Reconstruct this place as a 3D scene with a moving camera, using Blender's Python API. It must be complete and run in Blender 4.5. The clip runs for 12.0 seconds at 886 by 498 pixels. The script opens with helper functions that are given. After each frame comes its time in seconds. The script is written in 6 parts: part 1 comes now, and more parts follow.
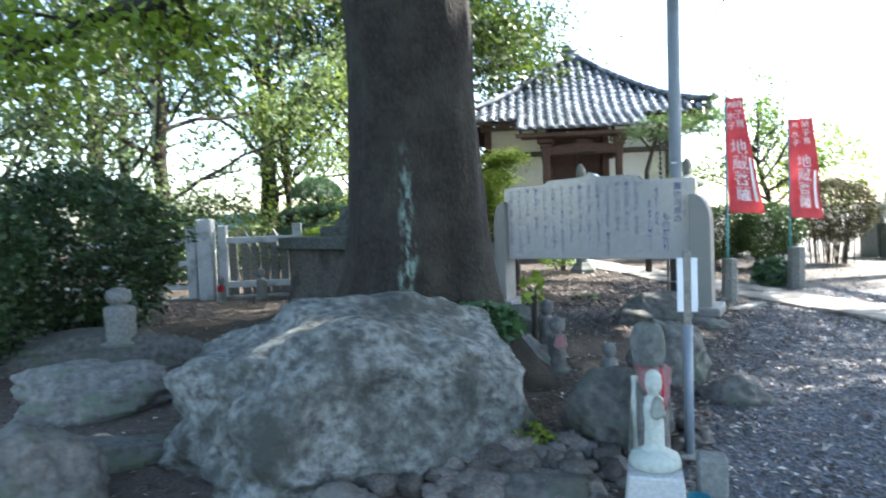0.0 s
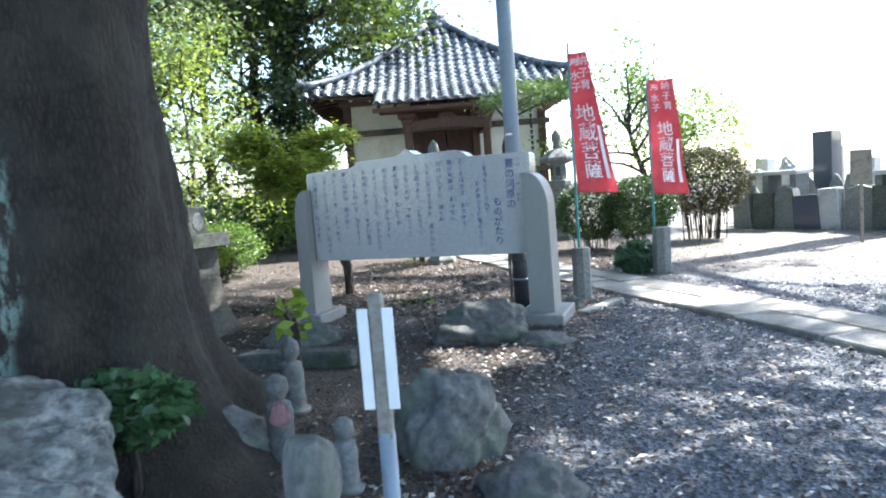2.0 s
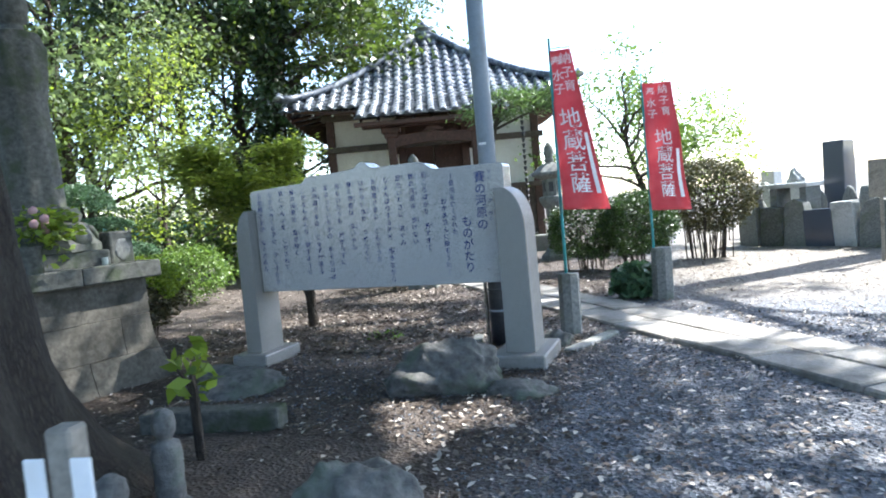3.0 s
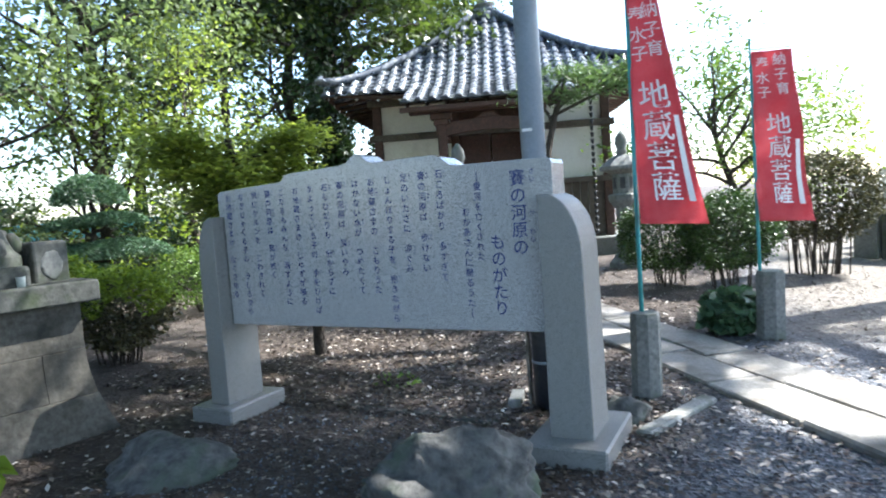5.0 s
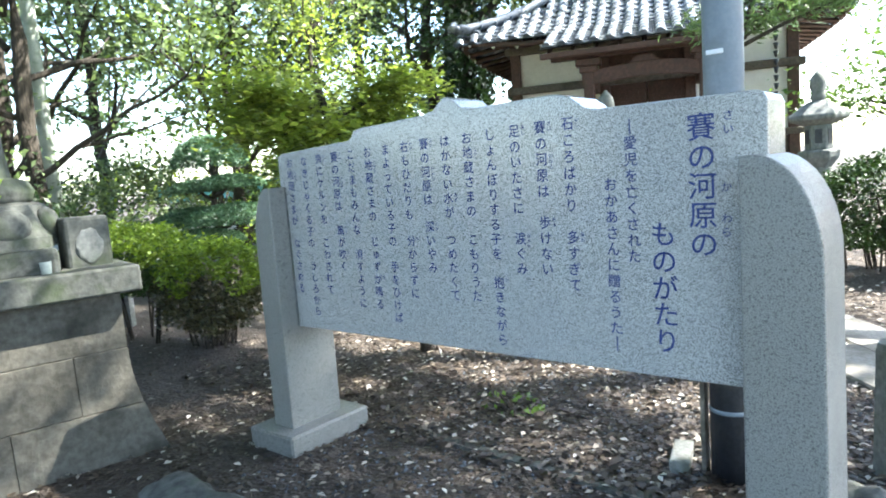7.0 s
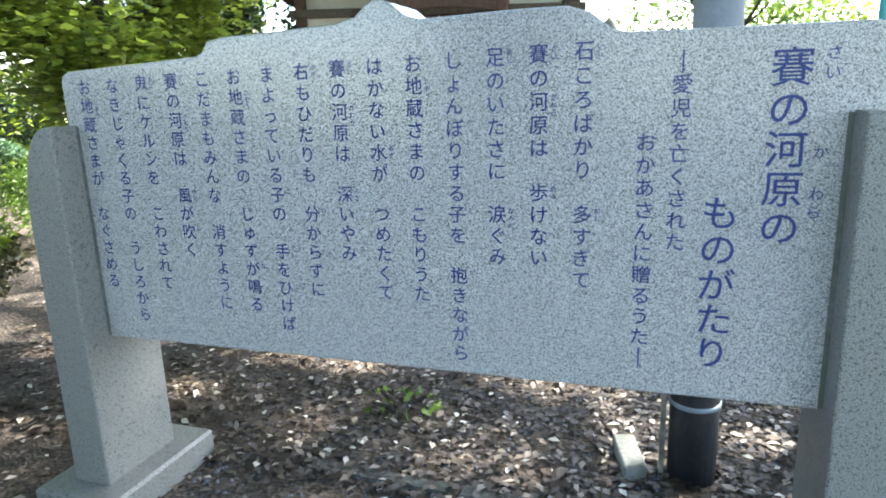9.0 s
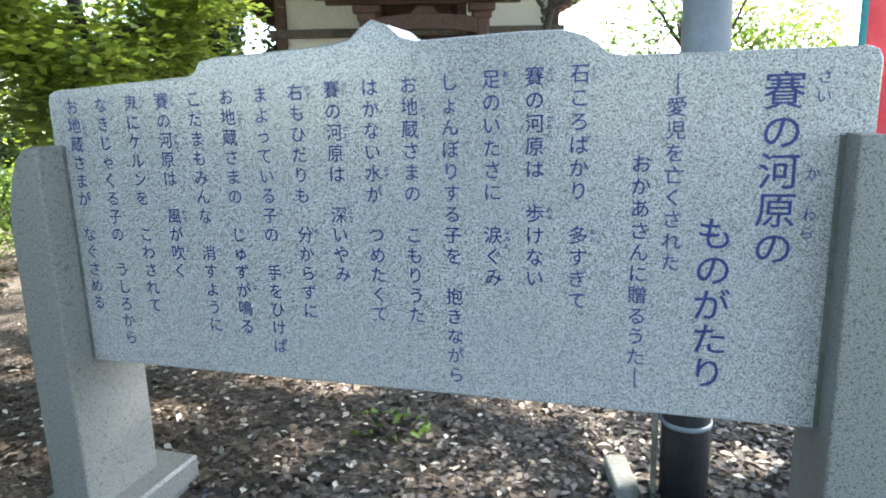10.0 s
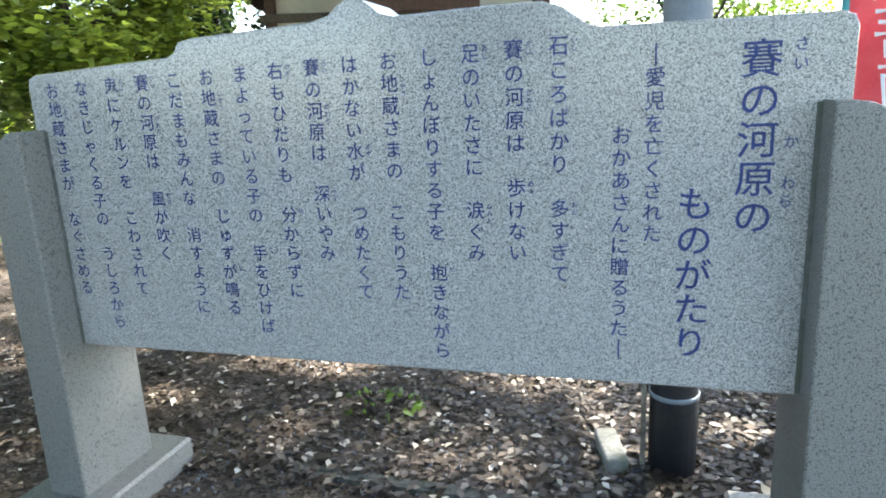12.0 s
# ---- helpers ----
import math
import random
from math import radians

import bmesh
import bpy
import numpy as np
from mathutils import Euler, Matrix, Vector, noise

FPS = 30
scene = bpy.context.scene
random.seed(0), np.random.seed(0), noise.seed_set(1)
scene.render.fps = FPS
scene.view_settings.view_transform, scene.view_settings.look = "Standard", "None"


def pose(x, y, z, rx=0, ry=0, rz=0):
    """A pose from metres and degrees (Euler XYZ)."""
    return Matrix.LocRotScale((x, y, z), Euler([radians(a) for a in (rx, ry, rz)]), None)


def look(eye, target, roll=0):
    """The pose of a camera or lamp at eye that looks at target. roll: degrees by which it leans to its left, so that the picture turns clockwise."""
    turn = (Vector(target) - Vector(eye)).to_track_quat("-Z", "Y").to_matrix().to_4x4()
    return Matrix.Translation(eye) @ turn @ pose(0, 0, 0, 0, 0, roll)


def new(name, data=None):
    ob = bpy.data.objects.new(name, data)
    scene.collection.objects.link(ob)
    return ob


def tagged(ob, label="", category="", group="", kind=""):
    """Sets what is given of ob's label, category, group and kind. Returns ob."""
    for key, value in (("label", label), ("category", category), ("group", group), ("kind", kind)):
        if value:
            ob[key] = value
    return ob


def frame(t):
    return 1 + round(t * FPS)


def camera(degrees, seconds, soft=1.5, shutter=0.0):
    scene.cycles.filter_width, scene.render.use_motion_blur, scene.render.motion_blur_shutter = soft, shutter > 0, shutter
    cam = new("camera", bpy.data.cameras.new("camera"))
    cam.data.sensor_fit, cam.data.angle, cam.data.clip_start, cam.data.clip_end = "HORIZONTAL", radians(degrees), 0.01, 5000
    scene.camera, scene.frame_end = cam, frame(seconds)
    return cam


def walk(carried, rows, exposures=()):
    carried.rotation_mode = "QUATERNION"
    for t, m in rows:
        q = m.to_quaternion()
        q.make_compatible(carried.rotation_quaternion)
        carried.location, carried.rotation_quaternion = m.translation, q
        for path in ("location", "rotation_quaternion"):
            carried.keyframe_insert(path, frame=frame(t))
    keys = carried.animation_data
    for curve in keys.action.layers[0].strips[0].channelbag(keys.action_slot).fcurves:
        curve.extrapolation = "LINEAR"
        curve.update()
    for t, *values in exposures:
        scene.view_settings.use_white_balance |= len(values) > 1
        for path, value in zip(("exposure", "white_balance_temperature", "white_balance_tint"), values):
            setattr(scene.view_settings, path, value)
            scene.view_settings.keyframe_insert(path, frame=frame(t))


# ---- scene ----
cam = camera(67.8, 12.0, soft=1.9, shutter=0.2)
METRES, EYE, TILT, LEAN, TURN = 7.6, 1.5, 0.0, 0.0, 28.4
ROWS = [
    (0.0, 0.0, 0.0, 0.0, -0.11, -2.95, 2.06),
    (0.5, 0.039, 0.0549, -0.0015, -6.11, -6.96, 2.32),
    (1.0, 0.0852, 0.1039, 0.0054, -4.95, -5.28, 2.33),
    (1.5, 0.1264, 0.1642, 0.0044, -5.01, -5.34, 3.76),
    (2.0, 0.1709, 0.229, 0.0053, -8.23, -5.13, 4.38),
    (2.5, 0.208, 0.2904, 0.0026, -8.02, -2.93, 4.91),
    (4.5, 0.2863, 0.5124, 0.0116, -7.31, -7.44, 4.66),
    (5.0, 0.3024, 0.5651, 0.0186, -2.21, -4.09, 4.06),
    (5.5, 0.3127, 0.6214, 0.0212, 3.12, -3.81, 4.97),
    (6.0, 0.3234, 0.6683, 0.0235, 8.08, -4.55, 5.75),
    (6.5, 0.3253, 0.7067, 0.0218, 10.69, -5.9, 4.14),
    (8.5, 0.2551, 0.8477, 0.0265, -2.5, -11.92, 3.3),
    (9.0, 0.2302, 0.8626, 0.0292, -10.22, -13.53, 1.91),
    (9.5, 0.2253, 0.8634, 0.0299, -10.98, -12.12, 1.17),
    (10.0, 0.224, 0.865, 0.0298, -12.07, -11.92, 1.63),
    (10.5, 0.2268, 0.8652, 0.0291, -12.63, -11.86, 1.91),
    (11.0, 0.2287, 0.8651, 0.0286, -12.46, -11.97, 2.08),
    (11.5, 0.2297, 0.865, 0.0278, -12.07, -12.56, 2.56),
    (12.0, 0.2288, 0.8625, 0.0268, -12.55, -13.32, 2.72),
]
EXPOSURES = [(0.0, 2.42, 6250, 9), (1.5, 2.52, 6050, 9), (2.5, 2.18, 5950, 10), (5.0, 2.05, 5950, 10), (6.0, 2.36, 6050, 8), (6.7, 2.7, 6200, 6), (8.5, 2.92, 6500, 7), (12.0, 2.8, 6720, 8)]
walk(cam, [(t, pose(0, 0, EYE, TILT, LEAN, TURN) @ pose(METRES * x, METRES * y, METRES * z, 90 + pitch, roll, yaw)) for t, x, y, z, yaw, pitch, roll in ROWS], EXPOSURES)

# ---- sky and sun ----
SUN_WAY = Vector((0.60, 0.68, 1.0)).normalized()
world = bpy.data.worlds.new("sky")
scene.world = world
world.use_nodes = True
wn = world.node_tree
sky = wn.nodes.new("ShaderNodeTexSky")
sky.sky_type = "NISHITA"
sky.sun_disc = False
sky.sun_elevation = math.asin(SUN_WAY.z)
sky.sun_rotation = math.atan2(SUN_WAY.x, SUN_WAY.y)
sky.dust_density = 1.2
sky.air_density = 1.0
wn.links.new(sky.outputs[0], wn.nodes["Background"].inputs[0])
wn.nodes["Background"].inputs[1].default_value = 0.15
sun_data = bpy.data.lights.new("sun", "SUN")
sun_data.energy, sun_data.angle, sun_data.color = 5.0, radians(0.6), (1.0, 0.95, 0.86)
sun = new("sun", sun_data)
sun.matrix_world = look(SUN_WAY * 60, (0, 0, 0))


# ---- materials ----
def nodes_of(name):
    m = bpy.data.materials.new(name)
    m.use_nodes = True
    nt = m.node_tree
    return m, nt, nt.nodes["Principled BSDF"]


def noise_node(nt, coord, scale, detail=6.0, rough=0.6):
    n = nt.nodes.new("ShaderNodeTexNoise")
    n.inputs["Scale"].default_value = scale
    n.inputs["Detail"].default_value = detail
    n.inputs["Roughness"].default_value = rough
    nt.links.new(coord, n.inputs["Vector"])
    return n


def ramp_node(nt, fac, stops):
    r = nt.nodes.new("ShaderNodeValToRGB")
    while len(r.color_ramp.elements) < len(stops):
        r.color_ramp.elements.new(0.5)
    for el, (p, c) in zip(r.color_ramp.elements, stops):
        el.position, el.color = p, (*c, 1)
    nt.links.new(fac, r.inputs[0])
    return r


def mix_node(nt, fac, a, b, kind="MIX"):
    m = nt.nodes.new("ShaderNodeMix")
    m.data_type, m.blend_type = "RGBA", kind
    if isinstance(fac, (int, float)):
        m.inputs[0].default_value = fac
    else:
        nt.links.new(fac, m.inputs[0])
    for k, v in ((6, a), (7, b)):
        if isinstance(v, tuple):
            m.inputs[k].default_value = (*v, 1)
        else:
            nt.links.new(v, m.inputs[k])
    return m.outputs[2]


def bump_node(nt, bsdf, height, strength, distance):
    b = nt.nodes.new("ShaderNodeBump")
    b.inputs["Strength"].default_value, b.inputs["Distance"].default_value = strength, distance
    nt.links.new(height, b.inputs["Height"])
    nt.links.new(b.outputs[0], bsdf.inputs["Normal"])


def surface(name, dark, light, stain=None, big=1.5, fine=40.0, rough=0.8, bump=0.3, dist=0.01, metal=0.0, vary=0.0, stain_at=0.6, spec=0.5, edge=(0.3, 0.7)):
    """Paint, stone, wood or plaster: fine grain between two colours, large stains, relief, a shift of tone from piece to piece."""
    m, nt, bs = nodes_of(name)
    co = nt.nodes.new("ShaderNodeTexCoord").outputs["Object"]
    a, b = noise_node(nt, co, fine), noise_node(nt, co, big, 5.0)
    col = ramp_node(nt, a.outputs[0], [(edge[0], dark), (edge[1], light)]).outputs[0]
    if stain:
        k = ramp_node(nt, b.outputs[0], [(stain_at - 0.1, (0, 0, 0)), (stain_at + 0.08, (1, 1, 1))]).outputs[0]
        col = mix_node(nt, k, col, stain)
    if vary:
        info = nt.nodes.new("ShaderNodeObjectInfo").outputs["Random"]
        lo, hi = 1 - vary, 1 + vary
        v = ramp_node(nt, info, [(0.0, (lo, lo, lo)), (1.0, (hi, hi, hi))]).outputs[0]
        col = mix_node(nt, 1.0, col, v, "MULTIPLY")
    nt.links.new(col, bs.inputs["Base Color"])
    rr = ramp_node(nt, b.outputs[0], [(0.3, (rough * 0.85,) * 3), (0.7, (min(1, rough * 1.15),) * 3)])
    nt.links.new(rr.outputs[0], bs.inputs["Roughness"])
    bs.inputs["Metallic"].default_value = metal
    bs.inputs["Specular IOR Level"].default_value = spec
    if bump:
        s = nt.nodes.new("ShaderNodeMath")
        s.operation = "ADD"
        nt.links.new(a.outputs[0], s.inputs[0])
        nt.links.new(b.outputs[0], s.inputs[1])
        bump_node(nt, bs, s.outputs[0], bump, dist)
    return m


def granite(name, rough, light, dark, scale=260.0):
    m, nt, bs = nodes_of(name)
    co = nt.nodes.new("ShaderNodeTexCoord").outputs["Object"]
    a = noise_node(nt, co, scale, 2.0, 0.7)
    b = noise_node(nt, co, scale * 0.45, 2.0, 0.6)
    c = noise_node(nt, co, 2.2, 5.0)
    mid = tuple((x + y) / 2 for x, y in zip(light, dark))
    col = ramp_node(nt, a.outputs[0], [(0.36, dark), (0.47, mid), (0.56, light)]).outputs[0]
    col = mix_node(nt, ramp_node(nt, b.outputs[0], [(0.56, (0, 0, 0)), (0.64, (1, 1, 1))]).outputs[0], col, dark)
    col = mix_node(nt, ramp_node(nt, c.outputs[0], [(0.45, (0, 0, 0)), (0.75, (0.35, 0.35, 0.35))]).outputs[0], col, mid)
    nt.links.new(col, bs.inputs["Base Color"])
    nt.links.new(ramp_node(nt, c.outputs[0], [(0.3, (rough * 0.8,) * 3), (0.7, (rough * 1.3,) * 3)]).outputs[0], bs.inputs["Roughness"])
    bump_node(nt, bs, a.outputs[0], 0.12, 0.002)
    return m


def leaf_surface(name, dark, light, through_amount=0.4, rough=0.45):
    """Leaves: a shift of green from leaf to leaf, light shining through."""
    m, nt, bs = nodes_of(name)
    info = nt.nodes.new("ShaderNodeNewGeometry").outputs["Random Per Island"]
    col = ramp_node(nt, info, [(0.0, dark), (0.6, light), (1.0, tuple(min(1, x * 1.35) for x in light))]).outputs[0]
    nt.links.new(col, bs.inputs["Base Color"])
    bs.inputs["Roughness"].default_value = rough
    tr = nt.nodes.new("ShaderNodeBsdfTranslucent")
    warm = mix_node(nt, 0.6, col, (1.32, 1.38, 0.78), "MULTIPLY")
    nt.links.new(warm, tr.inputs[0])
    mx = nt.nodes.new("ShaderNodeMixShader")
    mx.inputs[0].default_value = through_amount
    nt.links.new(bs.outputs[0], mx.inputs[1])
    nt.links.new(tr.outputs[0], mx.inputs[2])
    nt.links.new(mx.outputs[0], nt.nodes["Material Output"].inputs[0])
    return m


def litter_surface(name):
    m, nt, bs = nodes_of(name)
    info = nt.nodes.new("ShaderNodeNewGeometry").outputs["Random Per Island"]
    col = ramp_node(nt, info, [(0.0, (0.035, 0.024, 0.018)), (0.5, (0.058, 0.041, 0.030)), (0.84, (0.12, 0.09, 0.066)), (0.94, (0.38, 0.32, 0.26)), (1.0, (0.66, 0.62, 0.56))])
    nt.links.new(col.outputs[0], bs.inputs["Base Color"])
    bs.inputs["Roughness"].default_value = 0.55
    return m


def ground_surface():
    m, nt, bs = nodes_of("ground_earth_and_gravel")
    co = nt.nodes.new("ShaderNodeTexCoord").outputs["Object"]
    sep = nt.nodes.new("ShaderNodeSeparateXYZ")
    nt.links.new(co, sep.inputs[0])
    big, fine, grit = noise_node(nt, co, 0.9, 5.0), noise_node(nt, co, 14.0, 6.0, 0.7), nt.nodes.new("ShaderNodeTexVoronoi")
    grit.inputs["Scale"].default_value = 42.0
    nt.links.new(co, grit.inputs["Vector"])
    earth = ramp_node(nt, fine.outputs[0], [(0.3, (0.038, 0.029, 0.024)), (0.55, (0.085, 0.067, 0.055)), (0.75, (0.15, 0.122, 0.10))]).outputs[0]
    gravel = ramp_node(nt, grit.outputs["Color"], [(0.1, (0.06, 0.065, 0.078)), (0.5, (0.12, 0.13, 0.15)), (0.9, (0.22, 0.23, 0.25))]).outputs[0]
    sand = ramp_node(nt, fine.outputs[0], [(0.3, (0.13, 0.112, 0.092)), (0.7, (0.27, 0.245, 0.21))]).outputs[0]

    def step(axis, lo, hi, wobble):
        mul = nt.nodes.new("ShaderNodeMath")
        mul.operation = "MULTIPLY_ADD"
        nt.links.new(big.outputs[0], mul.inputs[0])
        mul.inputs[1].default_value = wobble
        nt.links.new(sep.outputs[axis], mul.inputs[2])
        r = nt.nodes.new("ShaderNodeMapRange")
        r.interpolation_type = "SMOOTHSTEP"
        nt.links.new(mul.outputs[0], r.inputs[0])
        r.inputs[1].default_value, r.inputs[2].default_value = lo + wobble / 2, hi + wobble / 2
        return r.outputs[0]

    col = mix_node(nt, step(0, -0.95, -0.15, 1.2), earth, gravel)
    far = nt.nodes.new("ShaderNodeMath")
    far.operation = "MULTIPLY"
    nt.links.new(step(1, 10.4, 12.2, 1.5), far.inputs[0])
    nt.links.new(step(0, -0.6, 0.6, 1.5), far.inputs[1])
    col = mix_node(nt, far.outputs[0], col, sand)
    nt.links.new(col, bs.inputs["Base Color"])
    bs.inputs["Roughness"].default_value = 0.9
    add = nt.nodes.new("ShaderNodeMath")
    add.operation = "ADD"
    nt.links.new(fine.outputs[0], add.inputs[0])
    nt.links.new(grit.outputs["Distance"], add.inputs[1])
    bump_node(nt, bs, add.outputs[0], 0.9, 0.02)
    return m


def bark_surface(name, dark, light, lichen=None, stretch=0.16, cracks=30.0, patch=None, streak=False):
    """Furrowed bark: upright plates and cracks, grey patches, and on the great tree one pale streak of lichen."""
    m, nt, bs = nodes_of(name)
    co = nt.nodes.new("ShaderNodeTexCoord").outputs["Object"]
    mp = nt.nodes.new("ShaderNodeMapping")
    mp.inputs["Scale"].default_value = (1, 1, stretch)
    nt.links.new(co, mp.inputs[0])
    a, b = noise_node(nt, mp.outputs[0], 34.0, 9.0, 0.78), noise_node(nt, mp.outputs[0], 3.0, 6.0)
    warp = mix_node(nt, 0.06, mp.outputs[0], noise_node(nt, mp.outputs[0], 9.0, 4.0).outputs["Color"], "ADD")
    v = nt.nodes.new("ShaderNodeTexVoronoi")
    v.feature = "DISTANCE_TO_EDGE"
    v.inputs["Scale"].default_value = cracks
    nt.links.new(warp, v.inputs["Vector"])
    col = ramp_node(nt, a.outputs[0], [(0.3, dark), (0.72, light)]).outputs[0]
    col = mix_node(nt, ramp_node(nt, v.outputs["Distance"], [(0.0, (0.65, 0.65, 0.65)), (0.22, (0, 0, 0))]).outputs[0], col, tuple(x * 0.45 for x in dark))
    if patch:
        wide = noise_node(nt, co, 2.6, 6.0, 0.65)
        col = mix_node(nt, ramp_node(nt, wide.outputs[0], [(0.44, (0, 0, 0)), (0.64, (0.75, 0.75, 0.75))]).outputs[0], col, patch)
    if lichen:
        col = mix_node(nt, ramp_node(nt, b.outputs[0], [(0.60, (0, 0, 0)), (0.70, (0.55, 0.55, 0.55))]).outputs[0], col, lichen)
    if streak:
        def maths(op, p, q):
            n = nt.nodes.new("ShaderNodeMath")
            n.operation = op
            for k, w in enumerate((p, q)):
                if isinstance(w, (int, float)):
                    n.inputs[k].default_value = w
                else:
                    nt.links.new(w, n.inputs[k])
            return n.outputs[0]

        def ease(value, lo, hi):
            r = nt.nodes.new("ShaderNodeMapRange")
            r.interpolation_type = "SMOOTHSTEP"
            nt.links.new(value, r.inputs[0])
            r.inputs[1].default_value, r.inputs[2].default_value = lo, hi
            return r.outputs[0]

        sep = nt.nodes.new("ShaderNodeSeparateXYZ")
        nt.links.new(co, sep.inputs[0])
        side = maths("ADD", maths("MULTIPLY", sep.outputs[0], 0.927), maths("ADD", maths("MULTIPLY", sep.outputs[1], 0.375), maths("MULTIPLY", sep.outputs[2], 0.017)))
        wander = noise_node(nt, co, 1.7, 3.0).outputs[0]
        flake = noise_node(nt, mp.outputs[0], 16.0, 6.0, 0.75).outputs[0]
        k = maths("MULTIPLY", ease(maths("ABSOLUTE", maths("ADD", side, maths("MULTIPLY", maths("SUBTRACT", wander, 0.5), 0.28)), 0.0), 0.085, 0.015), ease(flake, 0.44, 0.58))
        k = maths("MULTIPLY", k, maths("MULTIPLY", ease(sep.outputs[2], 1.95, 1.5), ease(sep.outputs[1], 0.0, -0.2)))
        col = mix_node(nt, k, col, (0.24, 0.33, 0.28))
    nt.links.new(col, bs.inputs["Base Color"])
    bs.inputs["Roughness"].default_value = 0.92
    s = nt.nodes.new("ShaderNodeMath")
    s.operation = "ADD"
    nt.links.new(a.outputs[0], s.inputs[0])
    nt.links.new(v.outputs["Distance"], s.inputs[1])
    bump_node(nt, bs, s.outputs[0], 1.0, 0.035)
    return m


GROUND = ground_surface()
SLAB_GRANITE = granite("polished_grey_granite", 0.05, (0.62, 0.615, 0.59), (0.155, 0.155, 0.15), 380.0)
PILLAR_GRANITE = granite("honed_grey_granite", 0.42, (0.34, 0.335, 0.31), (0.10, 0.098, 0.094), 300.0)
INK = surface("blue_inscription_paint", (0.012, 0.028, 0.13), (0.022, 0.05, 0.21), rough=0.5, bump=0.0)
BOULDER = surface("mottled_boulder_stone", (0.062, 0.067, 0.064), (0.245, 0.26, 0.245), (0.056, 0.061, 0.053), big=2.8, fine=15.0, rough=0.85, bump=1.0, dist=0.04, stain_at=0.56, edge=(0.38, 0.63))
COBBLE = surface("brown_and_grey_cobble", (0.055, 0.052, 0.050), (0.19, 0.18, 0.165), (0.10, 0.075, 0.06), big=5.0, fine=9.0, rough=0.85, bump=0.4, dist=0.02, vary=0.6, stain_at=0.55)
ROCK = surface("grey_brown_field_stone", (0.055, 0.055, 0.052), (0.17, 0.166, 0.155), (0.09, 0.115, 0.08), big=4.0, fine=18.0, rough=0.88, bump=0.6, dist=0.02, vary=0.3)
OLD_STONE = surface("weathered_carved_stone", (0.10, 0.105, 0.10), (0.24, 0.245, 0.23), (0.13, 0.145, 0.11), big=3.5, fine=30.0, rough=0.9, bump=0.4, dist=0.008)
PALE_STONE = surface("pale_greenish_statue_stone", (0.34, 0.38, 0.34), (0.52, 0.55, 0.50), (0.30, 0.35, 0.30), big=5.0, fine=40.0, rough=0.85, bump=0.3, dist=0.005)
MOSSY_STONE = surface("dark_mossy_carved_stone", (0.045, 0.048, 0.042), (0.13, 0.132, 0.118), (0.05, 0.065, 0.034), big=4.0, fine=26.0, rough=0.92, bump=0.5, dist=0.01)
TUFF = surface("soft_yellow_grey_tuff_block", (0.062, 0.057, 0.046), (0.145, 0.134, 0.112), (0.038, 0.037, 0.030), big=2.6, fine=24.0, rough=0.92, bump=0.5, dist=0.012, vary=0.12, stain_at=0.58)
FENCE_STONE = surface("light_grey_fence_stone", (0.36, 0.37, 0.37), (0.55, 0.56, 0.55), (0.22, 0.23, 0.22), big=3.0, fine=50.0, rough=0.8, bump=0.25, dist=0.005)
PAVING = surface("worn_concrete_paving", (0.20, 0.185, 0.165), (0.36, 0.345, 0.315), (0.14, 0.125, 0.105), big=2.4, fine=35.0, rough=0.88, bump=0.35, dist=0.006, vary=0.12)
GRAVE_DARK = granite("dark_blue_grave_granite", 0.18, (0.10, 0.12, 0.16), (0.02, 0.025, 0.035))
BARK = bark_surface("rough_camphor_bark", (0.013, 0.010, 0.008), (0.062, 0.050, 0.037), (0.085, 0.08, 0.06), 0.34, 38.0, (0.058, 0.053, 0.040), True)
TWIG_BARK = bark_surface("thin_dark_bark", (0.04, 0.032, 0.025), (0.10, 0.08, 0.06), (0.2, 0.2, 0.17))
YARD_BARK = bark_surface("grey_brown_yard_bark", (0.024, 0.019, 0.014), (0.09, 0.073, 0.055), None, 0.22, 26.0)
LEAF_DARK = leaf_surface("glossy_camphor_leaf", (0.035, 0.07, 0.014), (0.085, 0.16, 0.028), 0.5)
LEAF_MID = leaf_surface("woodland_leaf", (0.065, 0.10, 0.050), (0.15, 0.20, 0.095), 0.48)
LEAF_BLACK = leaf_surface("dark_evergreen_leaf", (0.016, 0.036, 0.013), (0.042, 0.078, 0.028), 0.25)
LEAF_LIME = leaf_surface("fresh_lime_leaf", (0.10, 0.16, 0.02), (0.22, 0.30, 0.04), 0.5)
LEAF_MAPLE = leaf_surface("green_maple_leaf", (0.11, 0.16, 0.03), (0.24, 0.30, 0.06), 0.52)
LEAF_HEDGE = leaf_surface("clipped_azalea_leaf", (0.05, 0.10, 0.02), (0.14, 0.22, 0.045), 0.35)
LEAF_PINE = leaf_surface("pine_needle", (0.030, 0.075, 0.042), (0.09, 0.165, 0.085), 0.25)
LEAF_PINE_LIGHT = leaf_surface("light_pine_needle", (0.06, 0.10, 0.04), (0.12, 0.19, 0.07), 0.35)
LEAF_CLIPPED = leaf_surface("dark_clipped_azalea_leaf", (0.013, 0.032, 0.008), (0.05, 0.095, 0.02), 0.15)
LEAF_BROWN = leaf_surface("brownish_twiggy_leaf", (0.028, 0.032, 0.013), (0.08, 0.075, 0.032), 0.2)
LEAF_OLIVE = leaf_surface("olive_evergreen_leaf", (0.026, 0.046, 0.010), (0.075, 0.11, 0.024), 0.35)
LITTER = litter_surface("dry_fallen_leaf")
